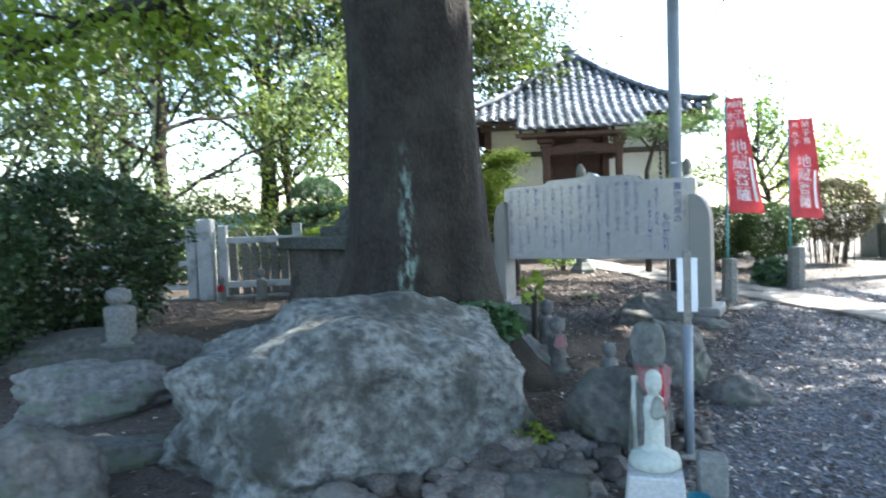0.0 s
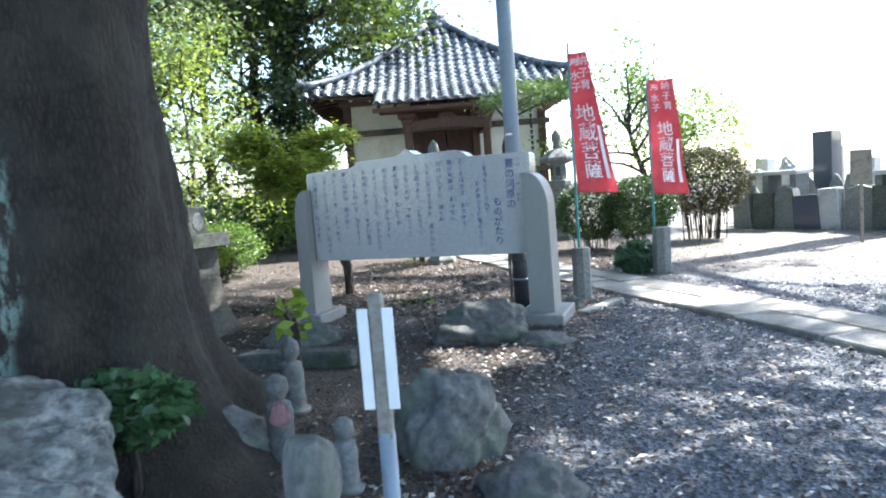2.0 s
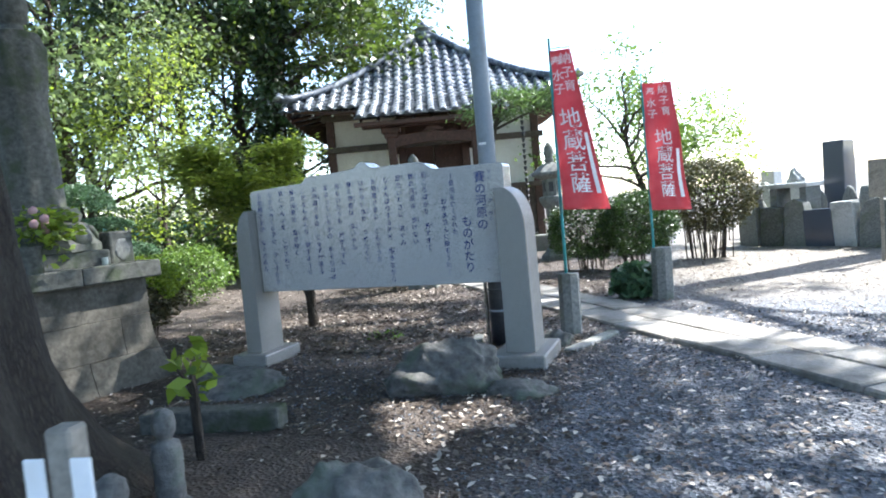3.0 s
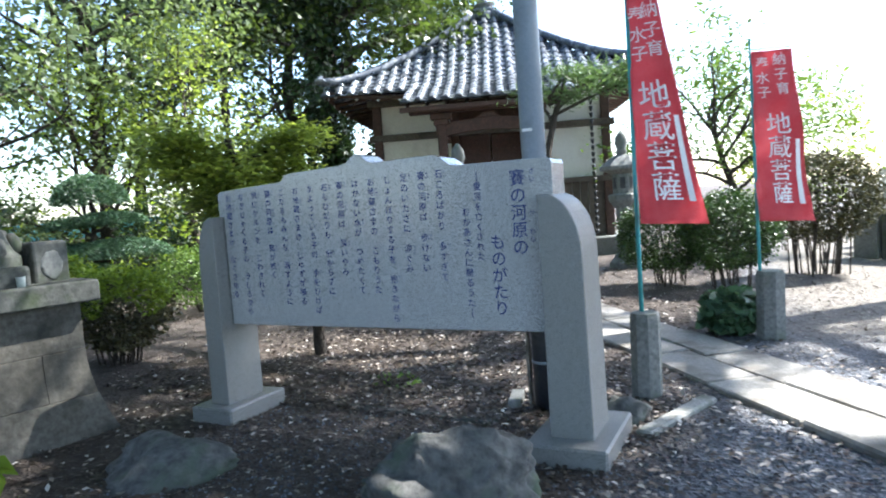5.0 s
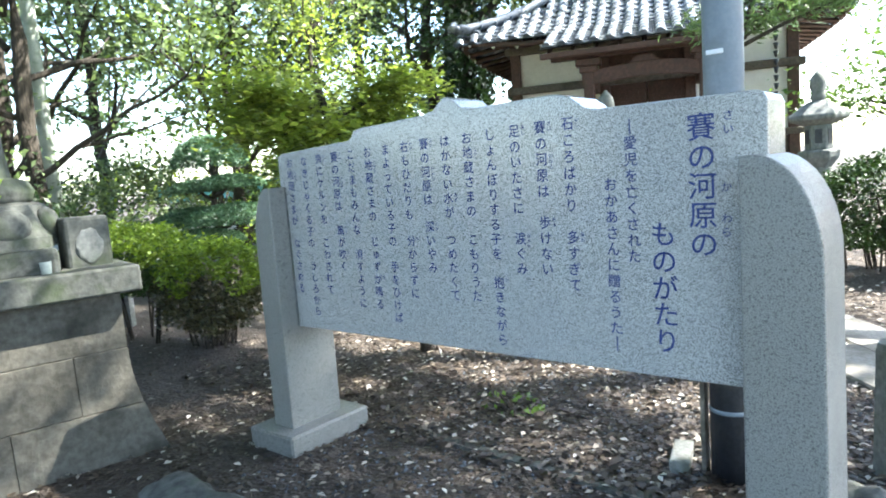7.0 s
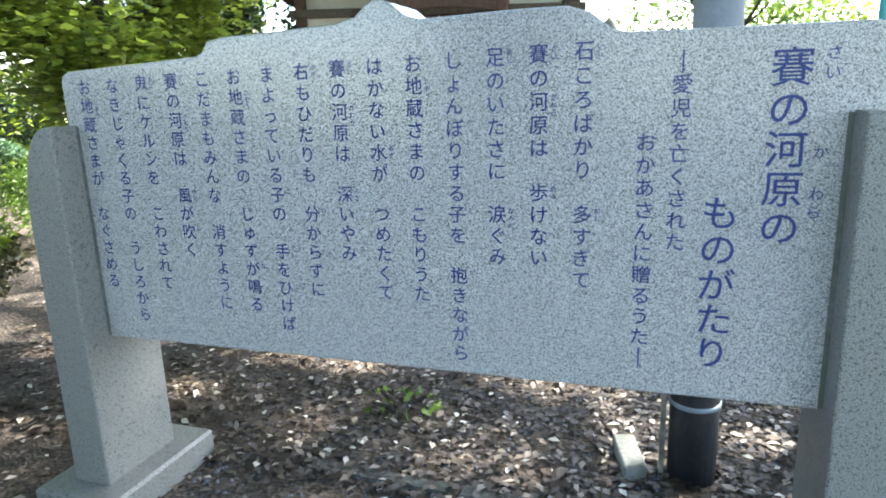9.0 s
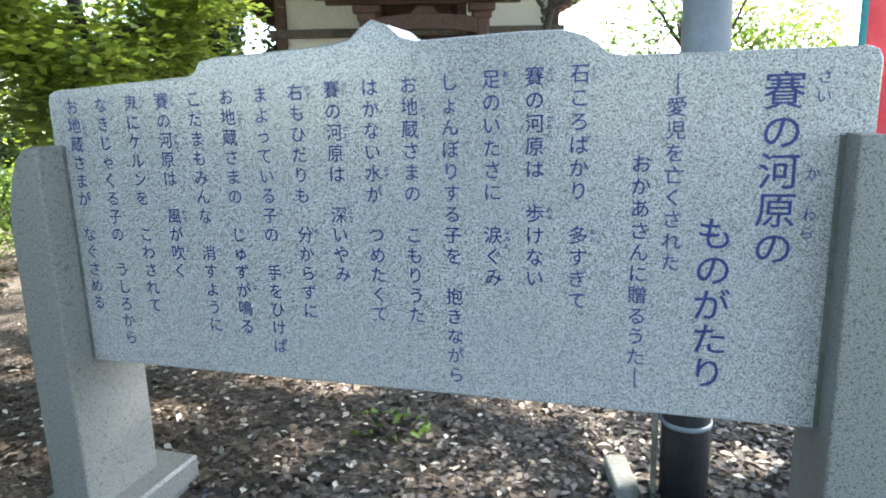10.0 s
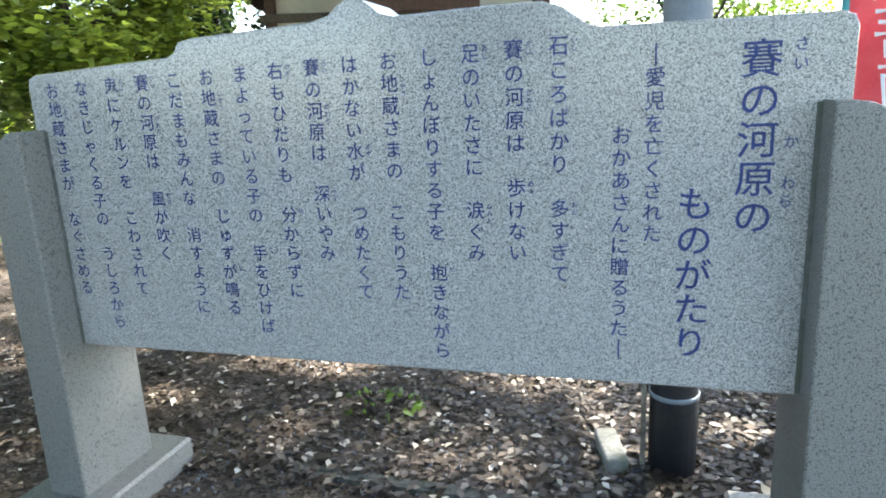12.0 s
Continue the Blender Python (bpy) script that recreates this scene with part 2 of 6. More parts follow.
# Pale patches paint white highlights into the tiles; tone also varies by piece.
TILE = surface("silver_grey_roof_tile", (0.05, 0.06, 0.078), (0.112, 0.13, 0.158), (0.34, 0.36, 0.37), big=2.4, fine=30.0, rough=0.27, bump=0.3, dist=0.01, vary=0.55, stain_at=0.60)
PLASTER = surface("aged_cream_plaster", (0.66, 0.62, 0.53), (0.76, 0.72, 0.63), (0.58, 0.53, 0.44), big=1.6, fine=20.0, rough=0.9, bump=0.15, dist=0.004)
# Plaster for the right panel, its brighter light put into a whiter colour.
PLASTER_LIT = surface("plaster_whitened_by_light", (0.78, 0.77, 0.74), (0.84, 0.83, 0.80), (0.72, 0.70, 0.66), big=1.6, fine=20.0, rough=0.9, bump=0.1, dist=0.004)
TIMBER = surface("red_brown_stained_timber", (0.045, 0.022, 0.016), (0.11, 0.055, 0.040), (0.06, 0.04, 0.03), big=4.0, fine=22.0, rough=0.7, bump=0.3, dist=0.006)
TIMBER_GREY = surface("weathered_grey_brown_timber", (0.08, 0.065, 0.052), (0.17, 0.14, 0.115), (0.07, 0.06, 0.05), big=4.0, fine=26.0, rough=0.8, bump=0.35, dist=0.006, vary=0.2)
WHITE_PAINT = surface("white_paint", (0.74, 0.75, 0.76), (0.82, 0.82, 0.82), (0.66, 0.66, 0.64), big=5.0, rough=0.45, bump=0.05)
STEEL = surface("blue_grey_painted_steel", (0.20, 0.245, 0.29), (0.25, 0.295, 0.34), (0.17, 0.19, 0.21), big=3.0, fine=60.0, rough=0.42, bump=0.06, dist=0.003)
BLACK_STEEL = surface("black_tarred_steel", (0.018, 0.02, 0.025), (0.04, 0.043, 0.05), (0.07, 0.065, 0.06), big=6.0, fine=50.0, rough=0.5, bump=0.15, dist=0.004)
POST_WOOD = surface("weathered_signpost_wood", (0.17, 0.155, 0.13), (0.30, 0.275, 0.235), (0.12, 0.11, 0.09), big=6.0, fine=45.0, rough=0.85, bump=0.3, dist=0.004)
CONCRETE = surface("rough_concrete", (0.22, 0.22, 0.20), (0.38, 0.375, 0.345), (0.15, 0.16, 0.12), big=5.0, fine=45.0, rough=0.92, bump=0.5, dist=0.006)


def cloth_surface(name, dark, light):
    """Thin cloth: faded weave, with daylight shining through."""
    m, nt, bs = nodes_of(name)
    co = nt.nodes.new("ShaderNodeTexCoord").outputs["Object"]
    a, b = noise_node(nt, co, 90.0), noise_node(nt, co, 2.2, 4.0)
    col = mix_node(nt, ramp_node(nt, b.outputs[0], [(0.4, (0, 0, 0)), (0.75, (1, 1, 1))]).outputs[0], dark, light)
    col = mix_node(nt, ramp_node(nt, a.outputs[0], [(0.35, (0, 0, 0)), (0.7, (0.3, 0.3, 0.3))]).outputs[0], col, light)
    nt.links.new(col, bs.inputs["Base Color"])
    bs.inputs["Roughness"].default_value = 0.8
    tr = nt.nodes.new("ShaderNodeBsdfTranslucent")
    nt.links.new(col, tr.inputs[0])
    mx = nt.nodes.new("ShaderNodeMixShader")
    mx.inputs[0].default_value = 0.55
    nt.links.new(bs.outputs[0], mx.inputs[1])
    nt.links.new(tr.outputs[0], mx.inputs[2])
    nt.links.new(mx.outputs[0], nt.nodes["Material Output"].inputs[0])
    return m


FLAG_RED = cloth_surface("sun_faded_red_cloth", (0.66, 0.085, 0.105), (0.76, 0.20, 0.22))
FLAG_INK = surface("white_cloth_print", (0.76, 0.74, 0.74), (0.84, 0.82, 0.82), rough=0.8, bump=0.0)
TEAL = surface("teal_green_plastic_pole", (0.04, 0.27, 0.28), (0.06, 0.34, 0.34), (0.10, 0.30, 0.30), big=6.0, rough=0.4, bump=0.0)
TEAL_CUP = surface("teal_plastic", (0.02, 0.15, 0.20), (0.03, 0.20, 0.26), rough=0.4, bump=0.0)
PINK = surface("faded_pink_cloth", (0.40, 0.22, 0.22), (0.56, 0.33, 0.33), (0.44, 0.30, 0.28), big=8.0, fine=90.0, rough=0.85, bump=0.3, dist=0.004)
RED_CLOTH = surface("red_cloth", (0.42, 0.02, 0.03), (0.58, 0.04, 0.05), rough=0.85, bump=0.2, dist=0.004)
RED_PLASTIC = surface("bright_red_plastic", (0.75, 0.03, 0.03), (0.85, 0.06, 0.05), rough=0.35, bump=0.0)
BLUE_CUP = surface("pale_blue_plastic", (0.35, 0.55, 0.75), (0.45, 0.65, 0.82), rough=0.35, bump=0.0)
MOSS = leaf_surface("moss_and_fern", (0.03, 0.07, 0.03), (0.06, 0.13, 0.05), 0.3)
TEAL_SHEET = surface("turquoise_sheet_metal", (0.16, 0.50, 0.52), (0.24, 0.60, 0.62), (0.30, 0.55, 0.55), big=0.8, fine=8.0, rough=0.5, bump=0.1)
NAVY = surface("navy_blue_cloth", (0.012, 0.018, 0.06), (0.025, 0.035, 0.11), rough=0.85, bump=0.2, dist=0.004)


# ---- mesh helpers ----
def link_mesh(name, bm, material, smooth=False):
    me = bpy.data.meshes.new(name)
    bm.normal_update()
    bm.to_mesh(me)
    bm.free()
    me.materials.append(material)
    if smooth:
        me.shade_smooth()
    return me


def part(name, bm, material, parent, label="", smooth=False, m=None):
    ob = new(name, link_mesh(name, bm, material, smooth))
    ob.parent = parent
    if m is not None:
        ob.matrix_basis = m
    return tagged(ob, label)


def piece(name, me, parent, m):
    ob = new(name, me)
    ob.parent = parent
    ob.matrix_basis = m
    return ob


def thing(name, label, category, m=None, group="", kind=""):
    ob = new(name)
    ob.empty_display_size = 0.1
    ob.matrix_basis = m if m is not None else Matrix()
    return tagged(ob, label, category, group, kind)


def solo(name, bm, material, label, category, m=None, smooth=False, group="", kind=""):
    ob = new(name, link_mesh(name, bm, material, smooth))
    ob.matrix_basis = m if m is not None else Matrix()
    return tagged(ob, label, category, group, kind)


def box(bm, x0, y0, z0, x1, y1, z1, bevel=0.0, segs=1):
    vs = [bm.verts.new((x, y, z)) for z in (z0, z1) for y in (y0, y1) for x in (x0, x1)]
    fs = [bm.faces.new([vs[i] for i in q]) for q in ((0, 2, 3, 1), (4, 5, 7, 6), (0, 1, 5, 4), (1, 3, 7, 5), (3, 2, 6, 7), (2, 0, 4, 6))]
    if bevel:
        es = list({e for f in fs for e in f.edges})
        bmesh.ops.bevel(bm, geom=es, offset=bevel, segments=segs, profile=0.5, affect="EDGES")
    return bm


def cbox(cx, cy, z0, w, d, h, bevel=0.01, segs=1):
    return box(bmesh.new(), cx - w / 2, cy - d / 2, z0, cx + w / 2, cy + d / 2, z0 + h, bevel, segs)


def lathe(bm, profile, seg=16, cx=0.0, cy=0.0, squash=1.0):
    """Turn a profile of (radius, height) round the upright axis."""
    rings = []
    for r, z in profile:
        rings.append([bm.verts.new((cx + r * math.cos(2 * math.pi * k / seg), cy + squash * r * math.sin(2 * math.pi * k / seg), z)) for k in range(seg)])
    for a, b in zip(rings, rings[1:]):
        for k in range(seg):
            bm.faces.new((a[k], a[(k + 1) % seg], b[(k + 1) % seg], b[k]))
    bm.faces.new(rings[0][::-1])
    bm.faces.new(rings[-1])
    return bm


def tube(bm, pts, radii, seg=8):
    pts = [Vector(p) for p in pts]
    rings = []
    for i, p in enumerate(pts):
        way = (pts[min(i + 1, len(pts) - 1)] - pts[max(i - 1, 0)]).normalized()
        q = way.to_track_quat("Z", "Y")
        r = radii[i] if isinstance(radii, (list, tuple)) else radii
        rings.append([bm.verts.new(p + q @ Vector((r * math.cos(2 * math.pi * k / seg), r * math.sin(2 * math.pi * k / seg), 0))) for k in range(seg)])
    for a, b in zip(rings, rings[1:]):
        for k in range(seg):
            bm.faces.new((a[k], a[(k + 1) % seg], b[(k + 1) % seg], b[k]))
    bm.faces.new(rings[0][::-1])
    bm.faces.new(rings[-1])
    return bm


def prism(pts, y0, y1, bevel=0.0):
    """A flat outline in x and z, given depth along y."""
    bm = bmesh.new()
    a = [bm.verts.new((x, y0, z)) for x, z in pts]
    b = [bm.verts.new((x, y1, z)) for x, z in pts]
    n = len(pts)
    bm.faces.new(a)
    bm.faces.new(b[::-1])
    for k in range(n):
        bm.faces.new((a[k], b[k], b[(k + 1) % n], a[(k + 1) % n]))
    bmesh.ops.recalc_face_normals(bm, faces=bm.faces)
    if bevel:
        bmesh.ops.bevel(bm, geom=[e for e in bm.edges if abs(e.verts[0].co.y - e.verts[1].co.y) < 1e-6], offset=bevel, segments=2, profile=0.5, affect="EDGES")
    return bm


def rock_mesh(size, seed, detail=4, rough=0.25, flat=0.55, cuts=5, boxy=1.0):
    """A field stone: a ball cut by a few broken planes, worn by noise."""
    rnd = random.Random(seed)
    bm = bmesh.new()
    bmesh.ops.create_icosphere(bm, subdivisions=detail, radius=1.0)
    planes = []
    for _ in range(cuts):
        n = Vector((rnd.uniform(-1, 1), rnd.uniform(-1, 1), rnd.uniform(-0.3, 1))).normalized()
        planes.append((n, rnd.uniform(0.62, 0.9)))
    off = Vector((rnd.uniform(0, 50), rnd.uniform(0, 50), rnd.uniform(0, 50)))
    for v in bm.verts:
        p = Vector([math.copysign(abs(c) ** boxy, c) for c in v.co])
        for n, d in planes:
            over = p.dot(n) - d
            if over > 0:
                p -= n * over * 0.85
        w = noise.fractal(p * 1.4 + off, 1.0, 2.0, 3) * rough + noise.fractal(p * 5.0 + off, 1.0, 2.0, 4) * rough * 0.28 + (noise.noise(p * 17.0 + off) * rough * 0.07 if detail > 4 else 0)
        p += p.normalized() * w
        if p.z < -flat:
            p.z = -flat + (p.z + flat) * 0.2
        v.co = Vector((p.x * size[0], p.y * size[1], (p.z + flat) * size[2]))
    return bm


def rise(x, y):
    """Height of the ground: a gentle climb towards the hall, a low mound round the great tree."""
    t = min(1.0, max(0.0, (y - 1.0) / 7.0))
    z = 0.19 * t * t * (3 - 2 * t)
    d = math.hypot(x + 2.8, y - 4.75)
    z += 0.26 * math.exp(-(d / 1.5) ** 2)
    if d < 30:
        z += 0.018 * noise.noise(Vector((x * 0.9, y * 0.9, 0.3))) + 0.008 * noise.noise(Vector((x * 3.1, y * 3.1, 4.0)))
    return z


def quads(name, verts, material, parent=None, smooth=False):
    """Many loose four-cornered leaves in one mesh; verts is n x 4 x 3."""
    n = len(verts)
    me = bpy.data.meshes.new(name)
    me.vertices.add(4 * n)
    me.vertices.foreach_set("co", np.ascontiguousarray(verts, dtype=np.float32).ravel())
    me.loops.add(4 * n)
    me.loops.foreach_set("vertex_index", np.arange(4 * n, dtype=np.int32))
    me.polygons.add(n)
    me.polygons.foreach_set("loop_start", np.arange(0, 4 * n, 4, dtype=np.int32))
    me.update(calc_edges=True)
    me.materials.append(material)
    ob = new(name, me)
    if parent:
        ob.parent = parent
    return ob


def leaves_at(centres, size, rng, droop=0.3, narrow=0.45, lie=0.0):
    """Pointed leaves, folded a little along the rib, turned at random round each centre."""
    n = len(centres)
    way = rng.normal(size=(n, 3))
    way[:, 2] = way[:, 2] * (1 - lie) * 0.6 - droop
    way /= np.linalg.norm(way, axis=1)[:, None]
    side = np.cross(way, rng.normal(size=(n, 3)) * (1 - lie) + np.array([0, 0, 1.0]) * (0.4 + lie))
    side /= np.linalg.norm(side, axis=1)[:, None] + 1e-9
    up = np.cross(side, way)
    s = (size * rng.uniform(0.65, 1.3, n))[:, None]
    base = centres - way * s * 0.5
    tip = centres + way * s * 0.5
    fold = up * s * 0.10
    left = centres + side * s * narrow * 0.5 + fold
    right = centres - side * s * narrow * 0.5 + fold
    return np.stack([base, right, tip, left], axis=1)


def cloud(clumps, per, spread, rng, flat=0.6):
    """Leaf centres strewn round clump centres (n x 3)."""
    c = np.repeat(np.asarray(clumps, float), per, axis=0)
    d = rng.normal(size=c.shape) * spread
    d[:, 2] *= flat
    return c + d


GAPS = [(-1.25, 6.95, 0.2, 0.46), (-2.5, 2.75, 0.85, 0.2), (0.43, 9.4, 0.2, 0.5), (1.2, 10.8, 0.2, 0.75), (2.4, 10.9, 0.2, 1.0), (-2.5, 10.6, 0.2, 0.42), (-1.4, 11.3, 0.2, 0.45), (-4.15, 2.75, 0.3, 0.35), (3.4, 12.6, 0.2, 1.3), (-1.9, 15.6, 0.2, 1.1), (1.4, 14.0, 0.2, 1.0)]


def gapped(c, ox, oy, oz):
    """Leave out the leaves that would stop the sun over the sunlit patches of ground; c is measured from (ox, oy, oz)."""
    p = c + np.array([ox, oy, oz])
    keep = np.ones(len(p), bool)
    for gx, gy, gz, r in GAPS:
        k = (p[:, 2] - gz) / SUN_WAY.z
        dx, dy = p[:, 0] - SUN_WAY.x * k - gx, p[:, 1] - SUN_WAY.y * k - gy
        a = np.arctan2(dy, dx)
        keep &= np.hypot(dx, dy) > r * (1 + 0.3 * np.sin(3 * a + gx * 5) + 0.2 * np.sin(5 * a + gy * 3))
    return c[keep]


def limb(bm, start, way, length, r0, rng, tips, depth=0, bend=0.25, up=0.15):
    """A tapering limb that wanders and forks; its ends are noted in tips."""
    p, w = Vector(start), Vector(way).normalized()
    pts, radii, steps = [p.copy()], [r0], 6
    for k in range(steps):
        w = (w + Vector((rng.normal(), rng.normal(), rng.normal())) * bend * 0.4 + Vector((0, 0, up * 0.3))).normalized()
        p = p + w * (length / steps)
        pts.append(p.copy())
        radii.append(r0 * (1 - 0.62 * (k + 1) / steps))
    tube(bm, pts, radii, 7 if depth < 2 else 5)
    tips.append(tuple(p))
    if depth < 2:
        for k in (2, 3, 4, 5, 6):
            if depth == 1 and k % 2:
                continue
            side = Vector((rng.normal(), rng.normal(), rng.normal() * 0.5)).normalized()
            limb(bm, pts[k], (w + side * 1.1), length * rng.uniform(0.45, 0.62), radii[k] * 0.62, rng, tips, depth + 1, bend, up)
    else:
        tips.append(tuple(pts[3]))
    return tips


# ---- ground ----
def build_ground():
    xs = [-400, -150, -60, -35, -25] + list(np.arange(-20, 10.01, 0.25)) + [12, 16, 22, 35, 60, 150, 400]
    ys = [-400, -150, -60, -25, -12] + list(np.arange(-6, 26.01, 0.25)) + [30, 36, 45, 70, 150, 400]
    bm = bmesh.new()
    grid = [[bm.verts.new((x, y, rise(x, y))) for x in xs] for y in ys]
    for a, b in zip(grid, grid[1:]):
        for k in range(len(xs) - 1):
            bm.faces.new((a[k], a[k + 1], b[k + 1], b[k]))
    solo("ground", bm, GROUND, "bare earth and blue-grey gravel under fallen leaves", "ground", smooth=True, kind="structure")


build_ground()

# ---- inscribed stone tablet on two pillars ----
SLAB_Y = 8.42
COLUMNS = ["石ころばかり　多すぎて", "賽の河原は　歩けない", "足のいたさに　涙ぐみ", "しょんぼりする子を　抱きながら", "お地蔵さまの　こもりうた",
           "はかない水が　つめたくて", "賽の河原は　深いやみ", "右もひだりも　分からずに", "まよっている子の　手をひけば", "お地蔵さまの　じゅずが鳴る",
           "こだまもみんな　消すように", "賽の河原は　風が吹く", "鬼にケルンを　こわされて", "なきじゃくる子の　うしろから", "お地蔵さまが　なぐさめる"]
GLYPHS = {}


def glyph(ch):
    """One written sign as mesh data: points and faces, one unit high, centred."""
    if ch not in GLYPHS:
        cu = bpy.data.curves.new("sign", "FONT")
        cu.body, cu.align_x, cu.resolution_u, cu.offset = ch, "CENTER", 3, 0.005
        ob = bpy.data.objects.new("sign", cu)
        scene.collection.objects.link(ob)
        bpy.context.view_layer.update()
        me = bpy.data.meshes.new_from_object(ob.evaluated_get(bpy.context.evaluated_depsgraph_get()))
        co = [v.co.copy() for v in me.vertices]
        fs = [tuple(p.vertices) for p in me.polygons]
        GLYPHS[ch] = (co, fs)
        bpy.data.objects.remove(ob)
        bpy.data.meshes.remove(me)
        bpy.data.curves.remove(cu)
    return GLYPHS[ch]


def column_of_signs(text, x, top, pitch, size, y, slab, label=""):
    """Signs one under another on a face that looks towards -y, each a piece of its own."""
    for k, ch in enumerate(text):
        bm = bmesh.new()
        zc = top - k * pitch
        if ch == "　":
            bm.free()
            continue
        if ch == "―":
            box(bm, x - 0.04 * size, y, zc - pitch * 0.5, x + 0.04 * size, y + 0.001, zc + pitch * 0.45)
            part("dash", bm, INK, slab)
            continue
        co, fs = glyph(ch)
        vs = [bm.verts.new((x + c.x * size, y, zc + (c.y - 0.36) * size)) for c in co]
        for f in fs:
            try:
                bm.faces.new([vs[i] for i in f])
            except ValueError:
                pass
        part("character", bm, INK, slab, label)


def build_tablet():
    t = thing("stone_tablet", "grey granite tablet with blue engraved Japanese verse between two rounded pillars", "stone tablet")
    top = [(-3.565, 0.865), (-1.085, 0.865), (-1.085, 1.815), (-1.095, 1.838), (-1.12, 1.848), (-1.42, 1.85), (-1.68, 1.852), (-1.715, 1.862), (-1.74, 1.882), (-1.775, 1.908), (-1.83, 1.925), (-1.95, 1.926),
           (-2.10, 1.922), (-2.24, 1.918), (-2.285, 1.93), (-2.33, 1.968), (-2.372, 1.984), (-2.41, 1.962), (-2.44, 1.936), (-2.50, 1.922), (-2.70, 1.912), (-2.90, 1.905), (-2.955, 1.895), (-2.972, 1.866), (-3.00, 1.852), (-3.3, 1.838), (-3.53, 1.826), (-3.556, 1.815), (-3.565, 1.79)]
    slab = part("slab", prism(top, SLAB_Y, SLAB_Y + 0.235, 0.006), SLAB_GRANITE, t, "polished speckled granite slab with stepped top edge")
    for x0, x1, inner in ((-1.15, -0.915, -1), (-3.69, -3.53, 1)):
        a, b = (x0, x1) if inner < 0 else (x1, x0)
        w = b - a
        pts = [(a, 0.29), (b + w * 0.04, 0.29), (b, 1.30)]
        for k in range(1, 11):
            u = k / 10 * math.pi / 2
            pts.append((a + w * 0.18 + w * 0.82 * math.cos(u), 1.30 + 0.345 * math.sin(u)))
        pts.append((a, 1.645))
        part("pillar", prism(pts, 8.31, 8.67, 0.008), PILLAR_GRANITE, t, "rounded grey granite pillar")
        cx = (x0 + x1) / 2
        z0 = rise(cx, 8.5) - 0.05
        part("base", cbox(cx + 0.0, 8.50, z0, 0.46 if inner < 0 else 0.38, 0.68 if inner < 0 else 0.58, 0.30 - z0, 0.012), PILLAR_GRANITE, t, "square granite footing")
    # Dark strips paint in the shade of the gap between pillar and slab.
    for x in (-3.53, -1.163):
        part("gap_shade", box(bmesh.new(), x, SLAB_Y - 0.003, 0.87, x + 0.013, SLAB_Y + 0.004, 1.64), OLD_STONE, t, "dark strip painting in the shaded gap")
    y = SLAB_Y - 0.002
    column_of_signs("賽の河原の", -1.292, 1.748, 0.0985, 0.098, y, slab, "large blue title characters")
    column_of_signs("ものがたり", -1.432, 1.388, 0.097, 0.096, y, slab, "large blue title characters")
    column_of_signs("さい", -1.205, 1.778, 0.045, 0.036, y, slab, "small reading signs")
    column_of_signs("か　わ", -1.215, 1.545, 0.052, 0.036, y, slab, "small reading signs")
    column_of_signs("ら", -1.218, 1.395, 0.05, 0.036, y, slab, "small reading signs")
    column_of_signs("―愛児を亡くされた", -1.540, 1.775, 0.0585, 0.052, y, slab)
    column_of_signs("おかあさんに贈るうた―", -1.622, 1.572, 0.0600, 0.054, y, slab)
    for k, text in enumerate(COLUMNS):
        column_of_signs(text, -1.785 - 0.12 * k, 1.810 - 0.0028 * k, 0.0622, 0.055, y, slab)


build_tablet()


RUBY = [(0, 0, "いし"), (0, 7, "おお"), (1, 0, "さい"), (1, 2, "かわら"), (1, 6, "ある"), (2, 0, "あし"), (2, 7, "なみだ"), (3, 7, "こ"), (3, 10, "だ"), (4, 1, "じぞう"), (5, 4, "みず"), (6, 0, "さい"), (6, 2, "かわら"), (6, 6, "ふか"),
        (7, 0, "みぎ"), (7, 7, "わ"), (8, 6, "こ"), (8, 9, "て"), (9, 1, "じぞう"), (9, 10, "な"), (10, 8, "け"), (11, 0, "さい"), (11, 2, "かわら"), (11, 6, "かぜ"), (11, 8, "ふ"), (12, 0, "おに"), (13, 6, "こ"), (14, 1, "じぞう")]
for col, row, text in RUBY:
    column_of_signs(text, -1.785 - 0.12 * col + 0.041, 1.810 - 0.0028 * col - 0.0622 * row + 0.012, 0.021, 0.019, SLAB_Y - 0.002, bpy.data.objects["slab"], "tiny blue reading signs")


